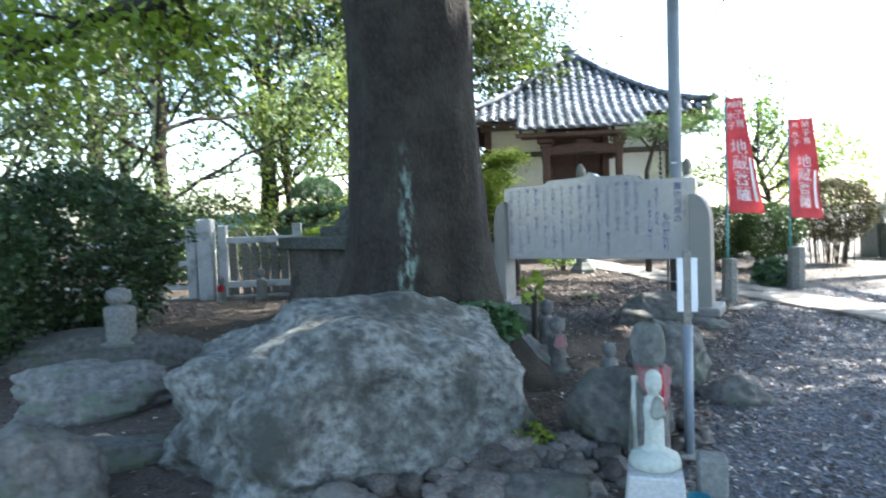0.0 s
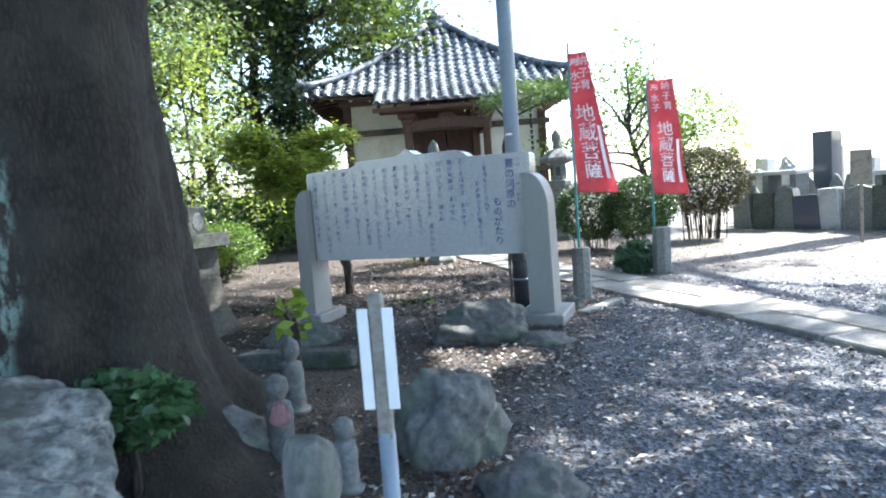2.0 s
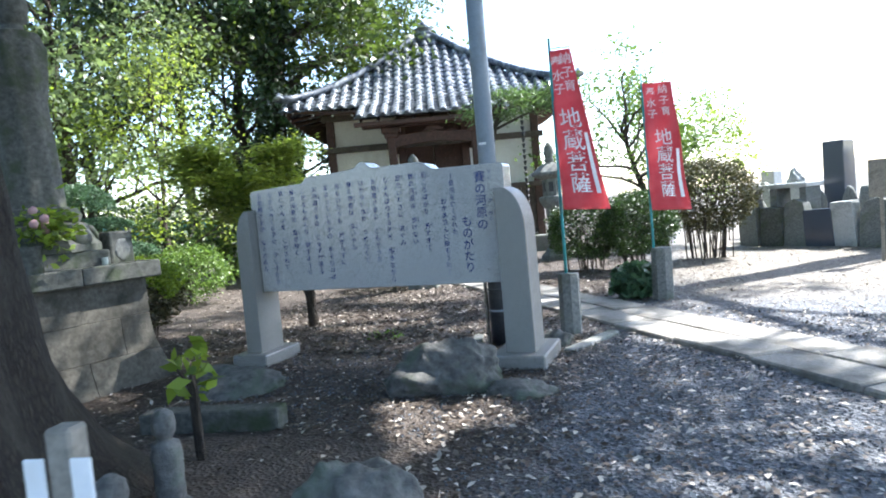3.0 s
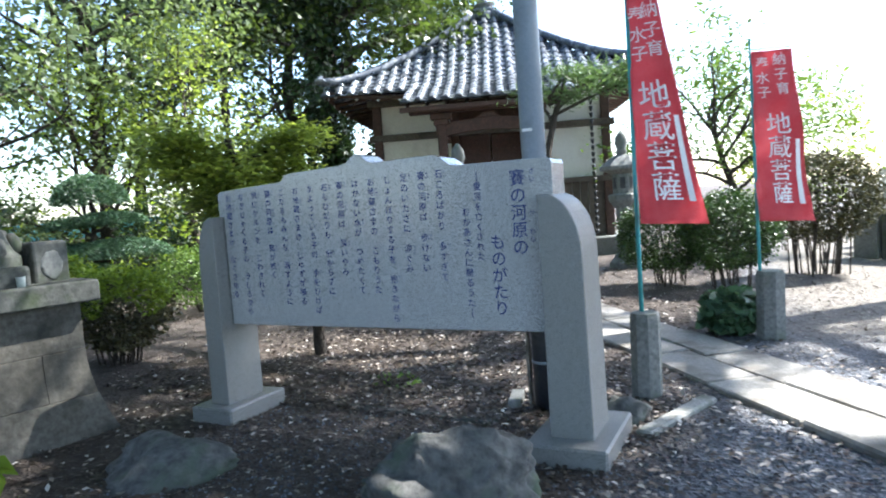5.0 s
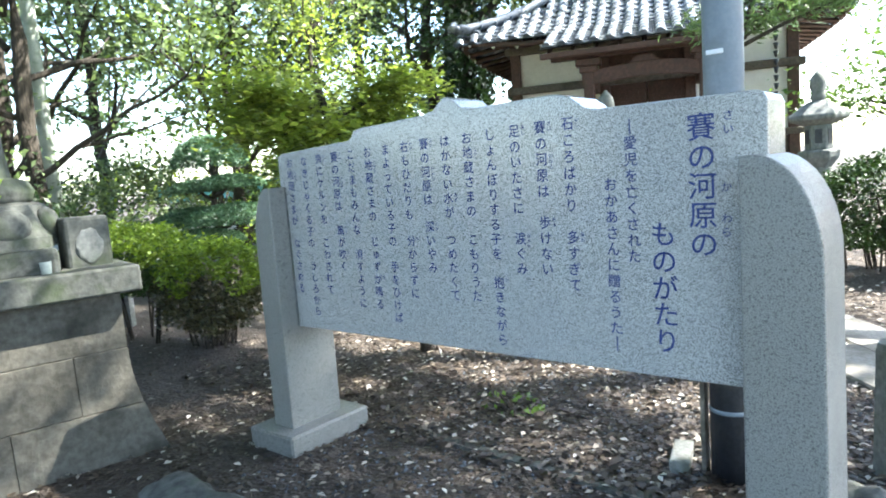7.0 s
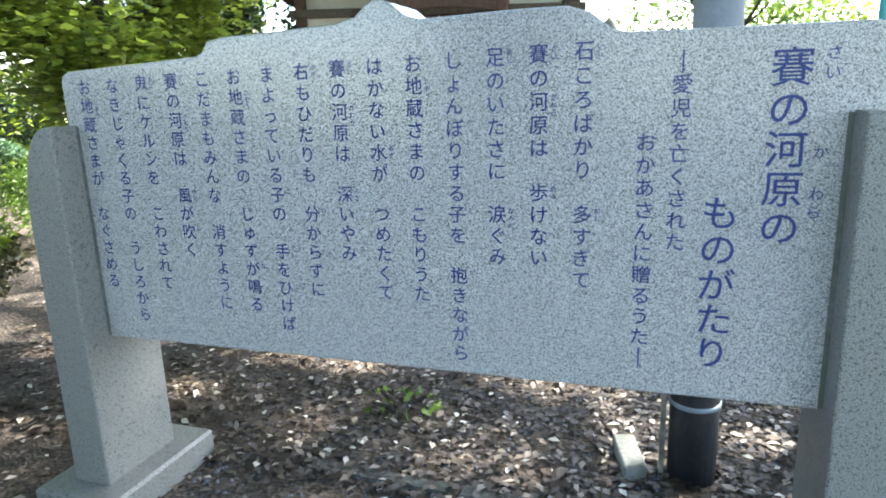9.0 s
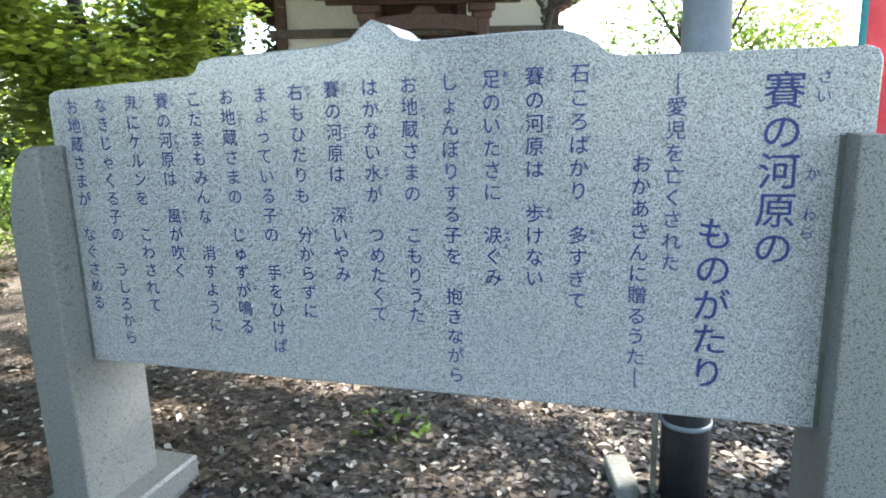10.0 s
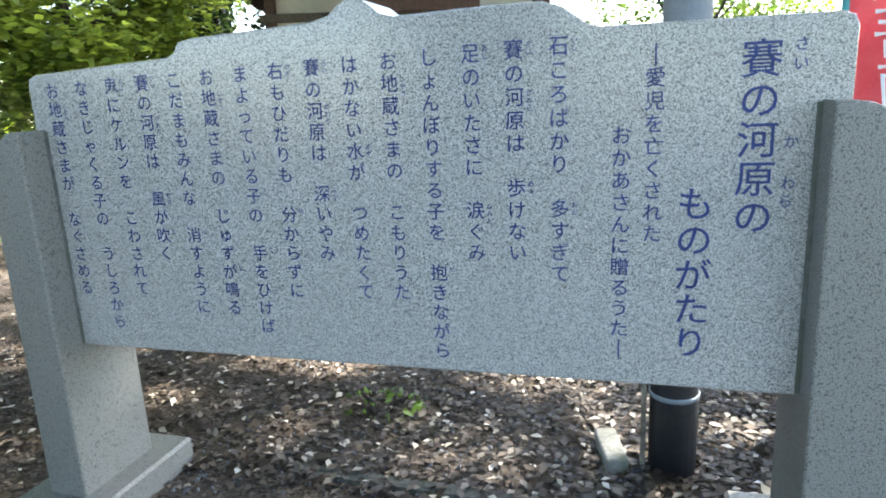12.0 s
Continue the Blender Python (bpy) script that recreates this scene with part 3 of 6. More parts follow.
# ---- the great camphor tree ----
def build_great_tree():
    t = thing("camphor_tree", "huge old camphor tree with furrowed bark and spreading crown", "tree", pose(-2.8, 4.78, 0.2))
    rng = np.random.default_rng(5)
    bm = bmesh.new()
    seg, rings, levels = 72, [], [(-0.25, 1.32), (0.0, 1.12), (0.15, 0.98), (0.35, 0.82), (0.6, 0.71), (0.9, 0.635), (1.3, 0.585), (1.8, 0.555), (2.4, 0.53), (3.0, 0.545), (3.7, 0.62), (4.4, 0.74), (5.0, 0.62)]
    fine = []
    for (za, ra), (zb, rb) in zip(levels, levels[1:]):
        fine += [(za + (zb - za) * k / 4, ra + (rb - ra) * k / 4) for k in range(4)]
    fine.append(levels[-1])
    for z, r in fine:
        ring = []
        foot = max(0.0, 1 - (z + 0.2) / 1.1)
        for k in range(seg):
            u = 2 * math.pi * k / seg
            lobes = 1 + foot * (0.13 * math.cos(5 * u + 0.7) + 0.07 * math.cos(3 * u + 2)) + 0.045 * math.cos(4 * u + z * 0.3) + 0.03 * math.cos(7 * u + 1.3)
            bark = 0.04 * noise.noise(Vector((math.cos(u) * 6, math.sin(u) * 6, z * 1.7))) + 0.012 * noise.noise(Vector((math.cos(u) * 17, math.sin(u) * 17, z * 3)))
            rr = r * lobes + bark
            ring.append(bm.verts.new((rr * math.cos(u) - 0.02 * z - 0.07 * max(0.0, z - 2.8), rr * math.sin(u) + 0.01 * z, z)))
        rings.append(ring)
    for a, b in zip(rings, rings[1:]):
        for k in range(seg):
            bm.faces.new((a[k], a[(k + 1) % seg], b[(k + 1) % seg], b[k]))
    part("trunk", bm, BARK, t, "thick trunk with flared roots", smooth=True)
    bm = bmesh.new()
    tips = []
    for k, (az, el, ln) in enumerate([(10, 40, 7.5), (50, 35, 8.5), (95, 50, 7), (150, 38, 7.5), (200, 35, 7), (250, 45, 7), (300, 40, 8), (335, 48, 8.5), (70, 70, 7), (30, 25, 7.5), (110, 34, 7), (85, 34, 7.5)]):
        a, e = radians(az), radians(el)
        limb(bm, (-0.2, 0.03, 4.3 + 0.07 * k), (math.cos(a) * math.cos(e), math.sin(a) * math.cos(e), math.sin(e)), ln, 0.24, rng, tips, bend=0.3, up=0.1)
    part("branching", bm, BARK, t, "spreading forked limbs", smooth=True)
    clumps = np.array(tips)
    extra = clumps[rng.integers(0, len(clumps), 620)] + rng.normal(size=(620, 3)) * np.array([1.5, 1.5, 0.7])
    clumps = np.concatenate([clumps, extra])
    clumps = clumps[clumps[:, 2] > 4.7]
    c = cloud(clumps, int(235000 / len(clumps)), 0.60, rng, 0.5)
    c = gapped(c, -2.8, 4.78, 0.2)
    quads("crown", leaves_at(c, 0.16, rng, 0.35, 0.5), LEAF_DARK, t)
    # a long bough that reaches out low over the hedge, with drooping leafy twigs
    bm = bmesh.new()
    low = []
    path = [Vector(p) for p in ((-0.25, -0.05, 3.55), (-1.3, -0.25, 3.62), (-2.35, -0.38, 3.44), (-3.1, -0.30, 3.50), (-3.9, -0.42, 3.36), (-5.3, -0.35, 3.28), (-6.4, -0.2, 3.4))]
    tube(bm, path, [0.15, 0.12, 0.095, 0.085, 0.07, 0.05, 0.02], 9)
    for k in range(16):
        p = path[2 + k % 4].lerp(path[3 + k % 4], rng.random())
        limb(bm, p, (rng.normal() * 0.5, rng.normal(), -0.35 + 0.3 * rng.random()), rng.uniform(0.5, 1.0), 0.03, rng, low, 1, 0.35, -0.1)
    part("low_bough", bm, BARK, t, "low hanging bough", smooth=True)
    low = np.array(low)
    low = low[low[:, 2] > 2.45]
    c = cloud(low, int(2000 / len(low)), 0.24, rng, 0.5)
    # The backlit glow of the low leaves is put into their lime colour.
    quads("low_foliage", leaves_at(c, 0.13, rng, 0.4, 0.5), LEAF_LIME, t)


build_great_tree()


# ---- boulders and stones round the tree ----
def stone(label, x, y, size, turn, seed, name="rock", material=ROCK, detail=4, sink=0.06, **kw):
    bm = rock_mesh(size, seed, detail, **kw)
    return solo(name, bm, material, label, "rock", pose(x, y, rise(x, y) - sink, 0, 0, turn), smooth=True)


stone("great mottled grey boulder lying before the camphor tree", -2.45, 3.14, (1.07, 0.58, 0.54), 47, 16, "boulder", BOULDER, 6, 0.1, rough=0.18, flat=0.8, cuts=4, boxy=0.5)
stone("dark lichened rock in the earth before the tablet", -1.45, 7.62, (0.42, 0.26, 0.27), 15, 21, detail=5)
stone("low flat rock beside the tablet's footing", -0.86, 7.55, (0.27, 0.16, 0.10), 5, 22)
stone("flat round stepping stone near the tablet", -3.2, 7.50, (0.42, 0.32, 0.17), 20, 23)
stone("rounded pale boulder among the small stones", -0.97, 3.95, (0.30, 0.26, 0.33), 10, 24, detail=5)
stone("upright dark rock behind the marker post", -0.92, 5.3, (0.30, 0.24, 0.36), 30, 25, detail=5)
stone("low grey rock at the gravel's edge", -0.42, 5.0, (0.26, 0.18, 0.14), -10, 26)
stone("flat grey slab of rock set in the earth", -1.2, 3.15, (0.30, 0.24, 0.10), 35, 27)
stone("pale stone at the boulder's foot", -2.0, 2.5, (0.20, 0.15, 0.14), 60, 28)
stone("long mossy rock beside the hedge", -4.9, 3.2, (0.75, 0.35, 0.29), 35, 29, detail=5)
stone("rounded rock at the path's side", -3.55, 1.95, (0.38, 0.30, 0.34), 20, 30, detail=5)
stone("flat stone slab laid as a step", -3.9, 2.45, (0.62, 0.22, 0.16), 38, 31, detail=5)
stone("grey rock under the small statues", -1.9, 4.75, (0.26, 0.2, 0.2), 70, 32)


def heap():
    """Fist-sized stones strewn between the boulder and the gravel."""
    rnd = random.Random(9)
    kinds = [link_mesh("stone", rock_mesh((1, 1, 0.8), 60 + k, 3, rough=0.32, cuts=8), COBBLE, True) for k in range(6)]
    t = thing("stone_heap", "fist-sized grey and brown stones strewn on bare earth", "stones")
    n = 0
    while n < 250:
        u, v = rnd.random(), rnd.gauss(0, 0.32)
        x, y = -1.45 + 0.55 * u + v * 0.9, 2.9 + 2.6 * u + v * 0.25
        if x > -0.3 or x < -2.1 or (x + 2.4) * 0.75 - (y - 3.1) * 0.68 < 0.45:
            continue
        s = rnd.uniform(0.035, 0.085) * (1.5 if rnd.random() < 0.2 else 1)
        piece("stone", kinds[n % 6], t, pose(x, y, rise(x, y) - s * 0.05, rnd.uniform(-20, 20), rnd.uniform(-20, 20), rnd.uniform(0, 360)) @ Matrix.Diagonal((s, s * rnd.uniform(0.7, 1), s * rnd.uniform(0.6, 0.9), 1)))
        n += 1


heap()
solo("edging_block", cbox(0, 0, -0.06, 0.95, 0.17, 0.20, 0.02, 2), MOSSY_STONE, "long squared mossy edging stone beside the tree roots", "kerb", pose(-2.64, 6.55, rise(-2.64, 6.55), 0, 0, 12))


# ---- granite edging, paving, posts by the tablet ----
def edging(x0, y0, x1, y1, w, h, label, material=CONCRETE):
    n = Vector((x1 - x0, y1 - y0))
    m = pose((x0 + x1) / 2, (y0 + y1) / 2, rise((x0 + x1) / 2, (y0 + y1) / 2) - 0.08, 0, 0, math.degrees(math.atan2(n.y, n.x)))
    solo("kerb_stone", cbox(0, 0, 0, n.length, w, h + 0.08, 0.012), material, label, "kerb", m, group="kerb stones by the tablet")


edging(-0.72, 8.72, -0.42, 9.50, 0.11, 0.035, "pale stone kerb running from the tablet to the paving")
edging(-2.95, 8.80, -2.30, 8.78, 0.09, 0.012, "low earth-stained kerb under the tablet", MOSSY_STONE)
edging(-2.28, 8.78, -1.65, 8.74, 0.09, 0.012, "low earth-stained kerb under the tablet", MOSSY_STONE)
stone("small pale stone at the tablet's foot", -0.86, 9.0, (0.16, 0.13, 0.14), 0, 41)


def build_path():
    """Concrete slabs leading to the hall, each one a piece."""
    t = thing("paving_path", "worn concrete slab path leading to the temple hall", "path", kind="structure")
    way, side = Vector((0.62, -0.785)).normalized(), Vector((0.785, 0.62)).normalized()
    kinds = [link_mesh("paving_slab", cbox(0, 0, -0.06, 0.885, 0.435, 0.085, 0.012), PAVING), link_mesh("paving_slab", cbox(0, 0, -0.06, 0.88, 0.43, 0.09, 0.016), PAVING)]
    rnd = random.Random(3)
    for k in range(-10, 8):
        for j in (-0.5, 0.5):
            c = Vector((-0.95, 11.15)) + way * (k * 0.9 + (0.2 if j > 0 else 0)) + side * j * 0.45
            piece("paving_slab", kinds[(k + int(j > 0)) % 2], t, pose(c.x, c.y, rise(c.x, c.y) + 0.012 + rnd.uniform(-0.006, 0.006), rnd.uniform(-0.8, 0.8), rnd.uniform(-0.8, 0.8), math.degrees(math.atan2(way.y, way.x)) + rnd.uniform(-1, 1)))


build_path()


def concrete_post(x, y, h, r):
    z = rise(x, y)
    t = thing("flag_post", "short eight-sided weathered concrete post holding a flagpole", "post", pose(x, y, z - 0.03, 1.0, 0.5, 20), group="flag posts")
    bm = bmesh.new()
    lathe(bm, [(r * 1.06, 0), (r * 1.0, 0.05), (r * 0.97, h), (r * 0.9, h + 0.03)], 8)
    part("post", bm, OLD_STONE, t)
    return t


concrete_post(-0.82, 9.50, 0.60, 0.105)
concrete_post(-0.04, 11.50, 0.62, 0.13)


def build_banner(px, py, yaw, top, bottom, width_top, width_low, lean, text_top, sway):
    """A tall red cloth banner on a thin pole, seen from its printed back or front."""
    t = thing("nobori_banner", "sun-faded red prayer banner with white characters on a teal pole", "banner", pose(px, py, 0, 0, 0, yaw), group="prayer banners")
    z0 = rise(px, py) + 0.3
    bm = bmesh.new()
    tube(bm, [(0, 0.03, z0), (lean * 0.4, 0.03, 1.4), (lean, 0.03, top + 0.12)], [0.016, 0.015, 0.012], 8)
    part("pole", bm, TEAL, t, "thin teal plastic pole", smooth=True)
    bm = bmesh.new()
    tube(bm, [(lean, 0.03, top + 0.02), (lean + width_top * 0.5, 0.02, top + 0.025), (lean + width_top, 0.0, top + 0.015)], 0.006, 6)
    part("crossbar", bm, TEAL, t, smooth=True)

    def at(u, v):
        """u across, v down the cloth, both from 0 to 1."""
        w = width_top + (width_low - width_top) * v
        x = lean * (1 - v) + sway * v * v + u * w
        y = 0.035 * math.sin(u * 5 + v * 4) * (0.4 + v) + 0.02 * math.sin(v * 11)
        return Vector((x, y, top + (bottom - top) * v - 0.03 * u * v))

    bm = bmesh.new()
    nu, nv = 10, 40
    g = [[bm.verts.new(at(i / nu, j / nv)) for i in range(nu + 1)] for j in range(nv + 1)]
    for j in range(nv):
        for i in range(nu):
            bm.faces.new((g[j][i], g[j + 1][i], g[j + 1][i + 1], g[j][i + 1]))
    bmesh.ops.solidify(bm, geom=list(bm.faces), thickness=0.002)
    cloth = part("cloth", bm, FLAG_RED, t, "wavy red cloth", smooth=True)
    h = top - bottom

    def sign(ch, u, v, size, name="character"):
        bm = bmesh.new()
        co, fs = glyph(ch)
        w = width_top + (width_low - width_top) * v
        vs = [bm.verts.new(at(u + c.x * size / w, v - (c.y - 0.36) * size / h) + Vector((0, -0.006, 0))) for c in co]
        for f in fs:
            try:
                bm.faces.new([vs[i] for i in f])
            except ValueError:
                pass
        part(name, bm, FLAG_INK, cloth, "white printed character")

    for k, ch in enumerate("地蔵菩薩"):
        sign(ch, 0.47, 0.43 + 0.135 * k, h * 0.135)
    for k, ch in enumerate("奉水子"):
        sign(ch, 0.27, 0.07 + 0.085 * k, h * 0.075)
    for k, ch in enumerate("納子育"):
        sign(ch, 0.67, 0.055 + 0.085 * k, h * 0.075)
    bm = bmesh.new()
    strip = [[bm.verts.new(at(0.80 + 0.10 * i, 0.52 + 0.38 * j / 12) + Vector((0, -0.006, 0))) for i in (0, 1)] for j in range(13)]
    for a, b in zip(strip, strip[1:]):
        bm.faces.new((a[0], b[0], b[1], a[1]))
    part("name_strip", bm, FLAG_INK, cloth, "blank white strip")
    return t


build_banner(-0.83, 9.50, 12, 2.90, 1.40, 0.19, 0.44, 0.0, 2.6, 0.02)
build_banner(-0.10, 11.45, 22, 2.77, 1.27, 0.34, 0.50, -0.02, 2.6, -0.02)


def build_steel_pole():
    t = thing("steel_pole", "tall blue-grey painted steel utility pole with black tarred foot", "utility pole", pose(-1.42, 9.14, rise(-1.42, 9.14) - 0.1))
    bm = bmesh.new()
    lathe(bm, [(0.083, 0.8), (0.081, 3.0), (0.076, 9.5)], 20)
    part("shaft", bm, STEEL, t, smooth=True)
    bm = bmesh.new()
    lathe(bm, [(0.092, 0), (0.092, 0.86), (0.084, 0.87)], 20)
    part("foot_sleeve", bm, BLACK_STEEL, t, "black tarred sleeve", smooth=True)
    for z, mt in ((0.42, STEEL), (0.62, BLACK_STEEL)):
        bm = bmesh.new()
        lathe(bm, [(0.086 if z > 1 else 0.094, z), (0.09 if z > 1 else 0.098, z + 0.004), (0.09 if z > 1 else 0.098, z + 0.016), (0.086 if z > 1 else 0.094, z + 0.02)], 20)
        part("band", bm, mt, t, "thin metal band", smooth=True)
    part("label_plate", cbox(-0.01, -0.084, 1.98, 0.07, 0.006, 0.02, 0.002), WHITE_PAINT, t, "small white label")
    part("batten", cbox(-0.115, -0.02, 0.05, 0.02, 0.06, 0.80, 0.003), POST_WOOD, t, "pale wooden batten")


build_steel_pole()
solo("brick", cbox(0, 0, 0, 0.09, 0.26, 0.07, 0.006), CONCRETE, "pale concrete brick lying on leaf litter beside the pole", "brick", pose(-1.66, 9.16, rise(-1.66, 9.16) - 0.01, 0, 0, 14))


# ---- statue pedestal ----
def build_pedestal():
    """A solid block pedestal whose foot sweeps outwards, in three courses of large smooth blocks."""
    t = thing("stone_pedestal", "weathered pale tuff block pedestal with flared foot and projecting stone cap", "pedestal", pose(-4.36, 7.84, rise(-4.4, 7.5) - 0.05, 0, 0, 78))
    rnd = random.Random(8)
    L, D = 1.45, 1.3

    def sweep(z):
        return 0.15 * max(0.0, 1 - z / 0.62) ** 1.8

    def block(x0, x1, y0, y1, z0, z1):
        bm = bmesh.new()
        push = rnd.uniform(-0.003, 0.003)
        rings = []
        for z in [z0, z0 + 0.004] + [z0 + (z1 - z0) * k / 6 for k in range(1, 6)] + [z1 - 0.004, z1]:
            f, shy = sweep(z) + push, 0.004 if z in (z0, z1) else 0.0
            xa = x0 - f + shy if x0 <= -L else x0
            xb = x1 + f - shy if x1 >= 0 else x1
            ya = y0 - f + shy if y0 <= 0 else y0
            rings.append([bm.verts.new(p) for p in ((xa, ya, z), (xb, ya, z), (xb, y1, z), (xa, y1, z))])
        for a, b in zip(rings, rings[1:]):
            for k in range(4):
                bm.faces.new((a[k], a[(k + 1) % 4], b[(k + 1) % 4], b[k]))
        bm.faces.new(rings[0][::-1])
        bm.faces.new(rings[-1])
        part("tuff_block", bm, TUFF, t)

    part("core", box(bmesh.new(), -L + 0.2, 0.2, 0, -0.2, D, 0.97), TUFF, t)
    for row in range(3):
        z0, z1 = row * 0.327, row * 0.327 + 0.325
        cuts = [-L, -0.95, -0.28, 0] if row % 2 else [-L, -0.62, 0]
        for a, b in zip(cuts, cuts[1:]):
            block(a if a <= -L else a + 0.002, b if b >= 0 else b - 0.002, 0, 0.24, z0, z1)
        for a, b in ((0.243, 0.75), (0.753, D)) if row % 2 else ((0.243, 0.55), (0.553, D)):
            block(-0.24, 0, a, b, z0, z1)
            block(-L, -L + 0.24, a, b, z0, z1)
    for a, b in ((-L - 0.1, -0.62), (-0.617, 0.10)):
        part("cap_stone", box(bmesh.new(), a, -0.10, 0.98, b, D + 0.1, 1.13, 0.014, 2), MOSSY_STONE, t, "projecting cap slab")
    return t


build_pedestal()
PED = pose(-4.36, 7.84, 0, 0, 0, 78)


def on_pedestal(x, y, z=1.255, turn=0):
    p = PED @ Vector((x, y, z))
    return pose(p.x, p.y, z, 0, 0, 78 + turn)


def build_statue():
    t = thing("statue_plinth", "stepped grey stone plinth with carved lotus band under a standing figure", "plinth", on_pedestal(-0.64, 0.50))
    part("lower_step", cbox(-0.1, 0, 0, 0.95, 0.90, 0.16, 0.03, 2), MOSSY_STONE, t)
    bm = bmesh.new()
    prof = [(0.50, 0.16), (0.50, 0.22), (0.46, 0.26), (0.42, 0.34), (0.40, 0.40), (0.34, 0.42)]
    lathe(bm, prof, 8)
    part("lotus_base", bm, MOSSY_STONE, t, "carved eight-sided lotus base")
    for k in range(8):
        u = 2 * math.pi * (k + 0.5) / 8
        bm = bmesh.new()
        bmesh.ops.create_icosphere(bm, subdivisions=2, radius=1.0)
        for v in bm.verts:
            v.co = Vector((v.co.x * 0.05, v.co.y * 0.13, v.co.z * 0.10))
        part("petal", bm, MOSSY_STONE, t, "", True, pose(0.42 * math.cos(u), 0.42 * math.sin(u), 0.29, 0, -12, math.degrees(u)))
    bm = bmesh.new()
    prof = [(0.34, 0.0), (0.36, 0.06), (0.33, 0.12), (0.25, 0.14), (0.235, 0.35), (0.22, 0.7), (0.205, 1.05), (0.24, 1.3), (0.25, 1.5), (0.20, 1.62), (0.09, 1.66), (0.08, 1.70), (0.12, 1.74), (0.14, 1.86), (0.12, 1.97), (0.06, 2.03), (0.01, 2.04)]
    fine = []
    for (ra, za), (rb, zb) in zip(prof, prof[1:]):
        fine += [(ra + (rb - ra) * k / 3, za + (zb - za) * k / 3) for k in range(3)]
    lathe(bm, fine + [prof[-1]], 40)
    for v in bm.verts:
        u = math.atan2(v.co.y, v.co.x)
        if 0.14 < v.co.z < 1.6:
            k = 1 + 0.045 * math.sin(u * 9 + v.co.z * 2) + 0.03 * math.sin(u * 4 - v.co.z * 5)
            v.co.x *= k
            v.co.y *= k * 0.85
    ob = solo("stone_statue", bm, MOSSY_STONE, "standing robed stone statue on a carved plinth", "statue", on_pedestal(-0.64, 0.50, 1.675), smooth=True)
    return ob


build_statue()
solo("stone_vase", lathe(bmesh.new(), [(0.08, 0), (0.085, 0.04), (0.075, 0.2), (0.09, 0.24), (0.07, 0.24), (0.06, 0.1)], 14), MOSSY_STONE, "small grey stone flower vase on the pedestal", "vase", on_pedestal(-0.95, 0.02), smooth=True)


def carved_block():
    bm = cbox(0, 0, 0, 0.24, 0.20, 0.31, 0.02, 2)
    t = thing("stone_block", "squared grey memorial stone with pale worn relief on the pedestal", "memorial stone", on_pedestal(-0.10, 0.26, 1.255, 4))
    part("block", bm, MOSSY_STONE, t)
    bm = bmesh.new()
    bmesh.ops.create_icosphere(bm, subdivisions=3, radius=1)
    for v in bm.verts:
        v.co = Vector((v.co.x * 0.075 * (1 + 0.3 * noise.noise(v.co * 2)), v.co.y * 0.006 - 0.1, 0.14 + v.co.z * 0.10 * (1 + 0.3 * noise.noise(v.co * 3))))
    part("relief", bm, OLD_STONE, t, "pale worn relief", True)


carved_block()
solo("offering_cup", lathe(bmesh.new(), [(0.022, 0), (0.026, 0.03), (0.03, 0.09), (0.026, 0.09), (0.02, 0.03)], 12), PALE_STONE, "small pale yellow offering cup on the pedestal edge", "cup", on_pedestal(-0.34, 0.04), smooth=True)

def folded_cloth():
    bm = bmesh.new()
    n = 14
    g = [[bm.verts.new((-0.13 + 0.26 * i / n, -0.05 + 0.10 * j / 6, 0.018 + 0.012 * noise.noise(Vector((i * 0.5, j * 0.6, 2))) * (1 if 0 < j < 6 else 0.3))) for i in range(n + 1)] for j in range(7)]
    for a, b in zip(g, g[1:]):
        for i in range(n):
            bm.faces.new((a[i], a[i + 1], b[i + 1], b[i]))
    bmesh.ops.solidify(bm, geom=list(bm.faces), thickness=0.014)
    solo("folded_cloth", bm, NAVY, "crumpled navy blue cloth on the pedestal edge", "cloth", on_pedestal(-0.98, -0.03, 1.253), smooth=True)


folded_cloth()


def flowers():
    rng = np.random.default_rng(31)
    t = thing("flower_bunch", "bunch of green leaves and pink flowers in a stone vase", "flowers", on_pedestal(-0.80, 0.0, 1.48))
    c = rng.normal(size=(260, 3)) * np.array([0.11, 0.09, 0.10]) + np.array([0, 0, 0.14])
    quads("foliage", leaves_at(c, 0.09, rng, 0.0), LEAF_LIME, t)
    for k in range(6):
        bm = bmesh.new()
        bmesh.ops.create_icosphere(bm, subdivisions=2, radius=0.035)
        for v in bm.verts:
            v.co *= 1 + 0.25 * noise.noise(v.co * 60)
        part("blossom", bm, PINK, t, "pink blossom", True, pose(*(rng.normal(size=3) * np.array([0.09, 0.07, 0.04]) + np.array([0, -0.03, 0.2]))))


flowers()


# ---- marker post, small figures ----
def build_marker():
    z = rise(-0.55, 3.86)
    t = thing("marker_post", "weathered wooden post on a steel pipe with two white reflective strips", "marker post", pose(-0.55, 3.86, z - 0.05, 0, 0, 12))
    bm = bmesh.new()
    lathe(bm, [(0.026, 0), (0.026, 0.80)], 14)
    part("pipe", bm, STEEL, t, "grey steel pipe", smooth=True)
    part("post", cbox(0, 0, 0.78, 0.042, 0.042, 0.435, 0.005), POST_WOOD, t, "weathered square wooden post")
    for x in (-0.037, 0.037):
        part("strip", cbox(x, -0.024, 0.875, 0.033, 0.006, 0.30, 0.002), WHITE_PAINT, t, "white reflective strip")
    part("footing", cbox(0, 0, -0.05, 0.12, 0.12, 0.12, 0.01), CONCRETE, t)


build_marker()


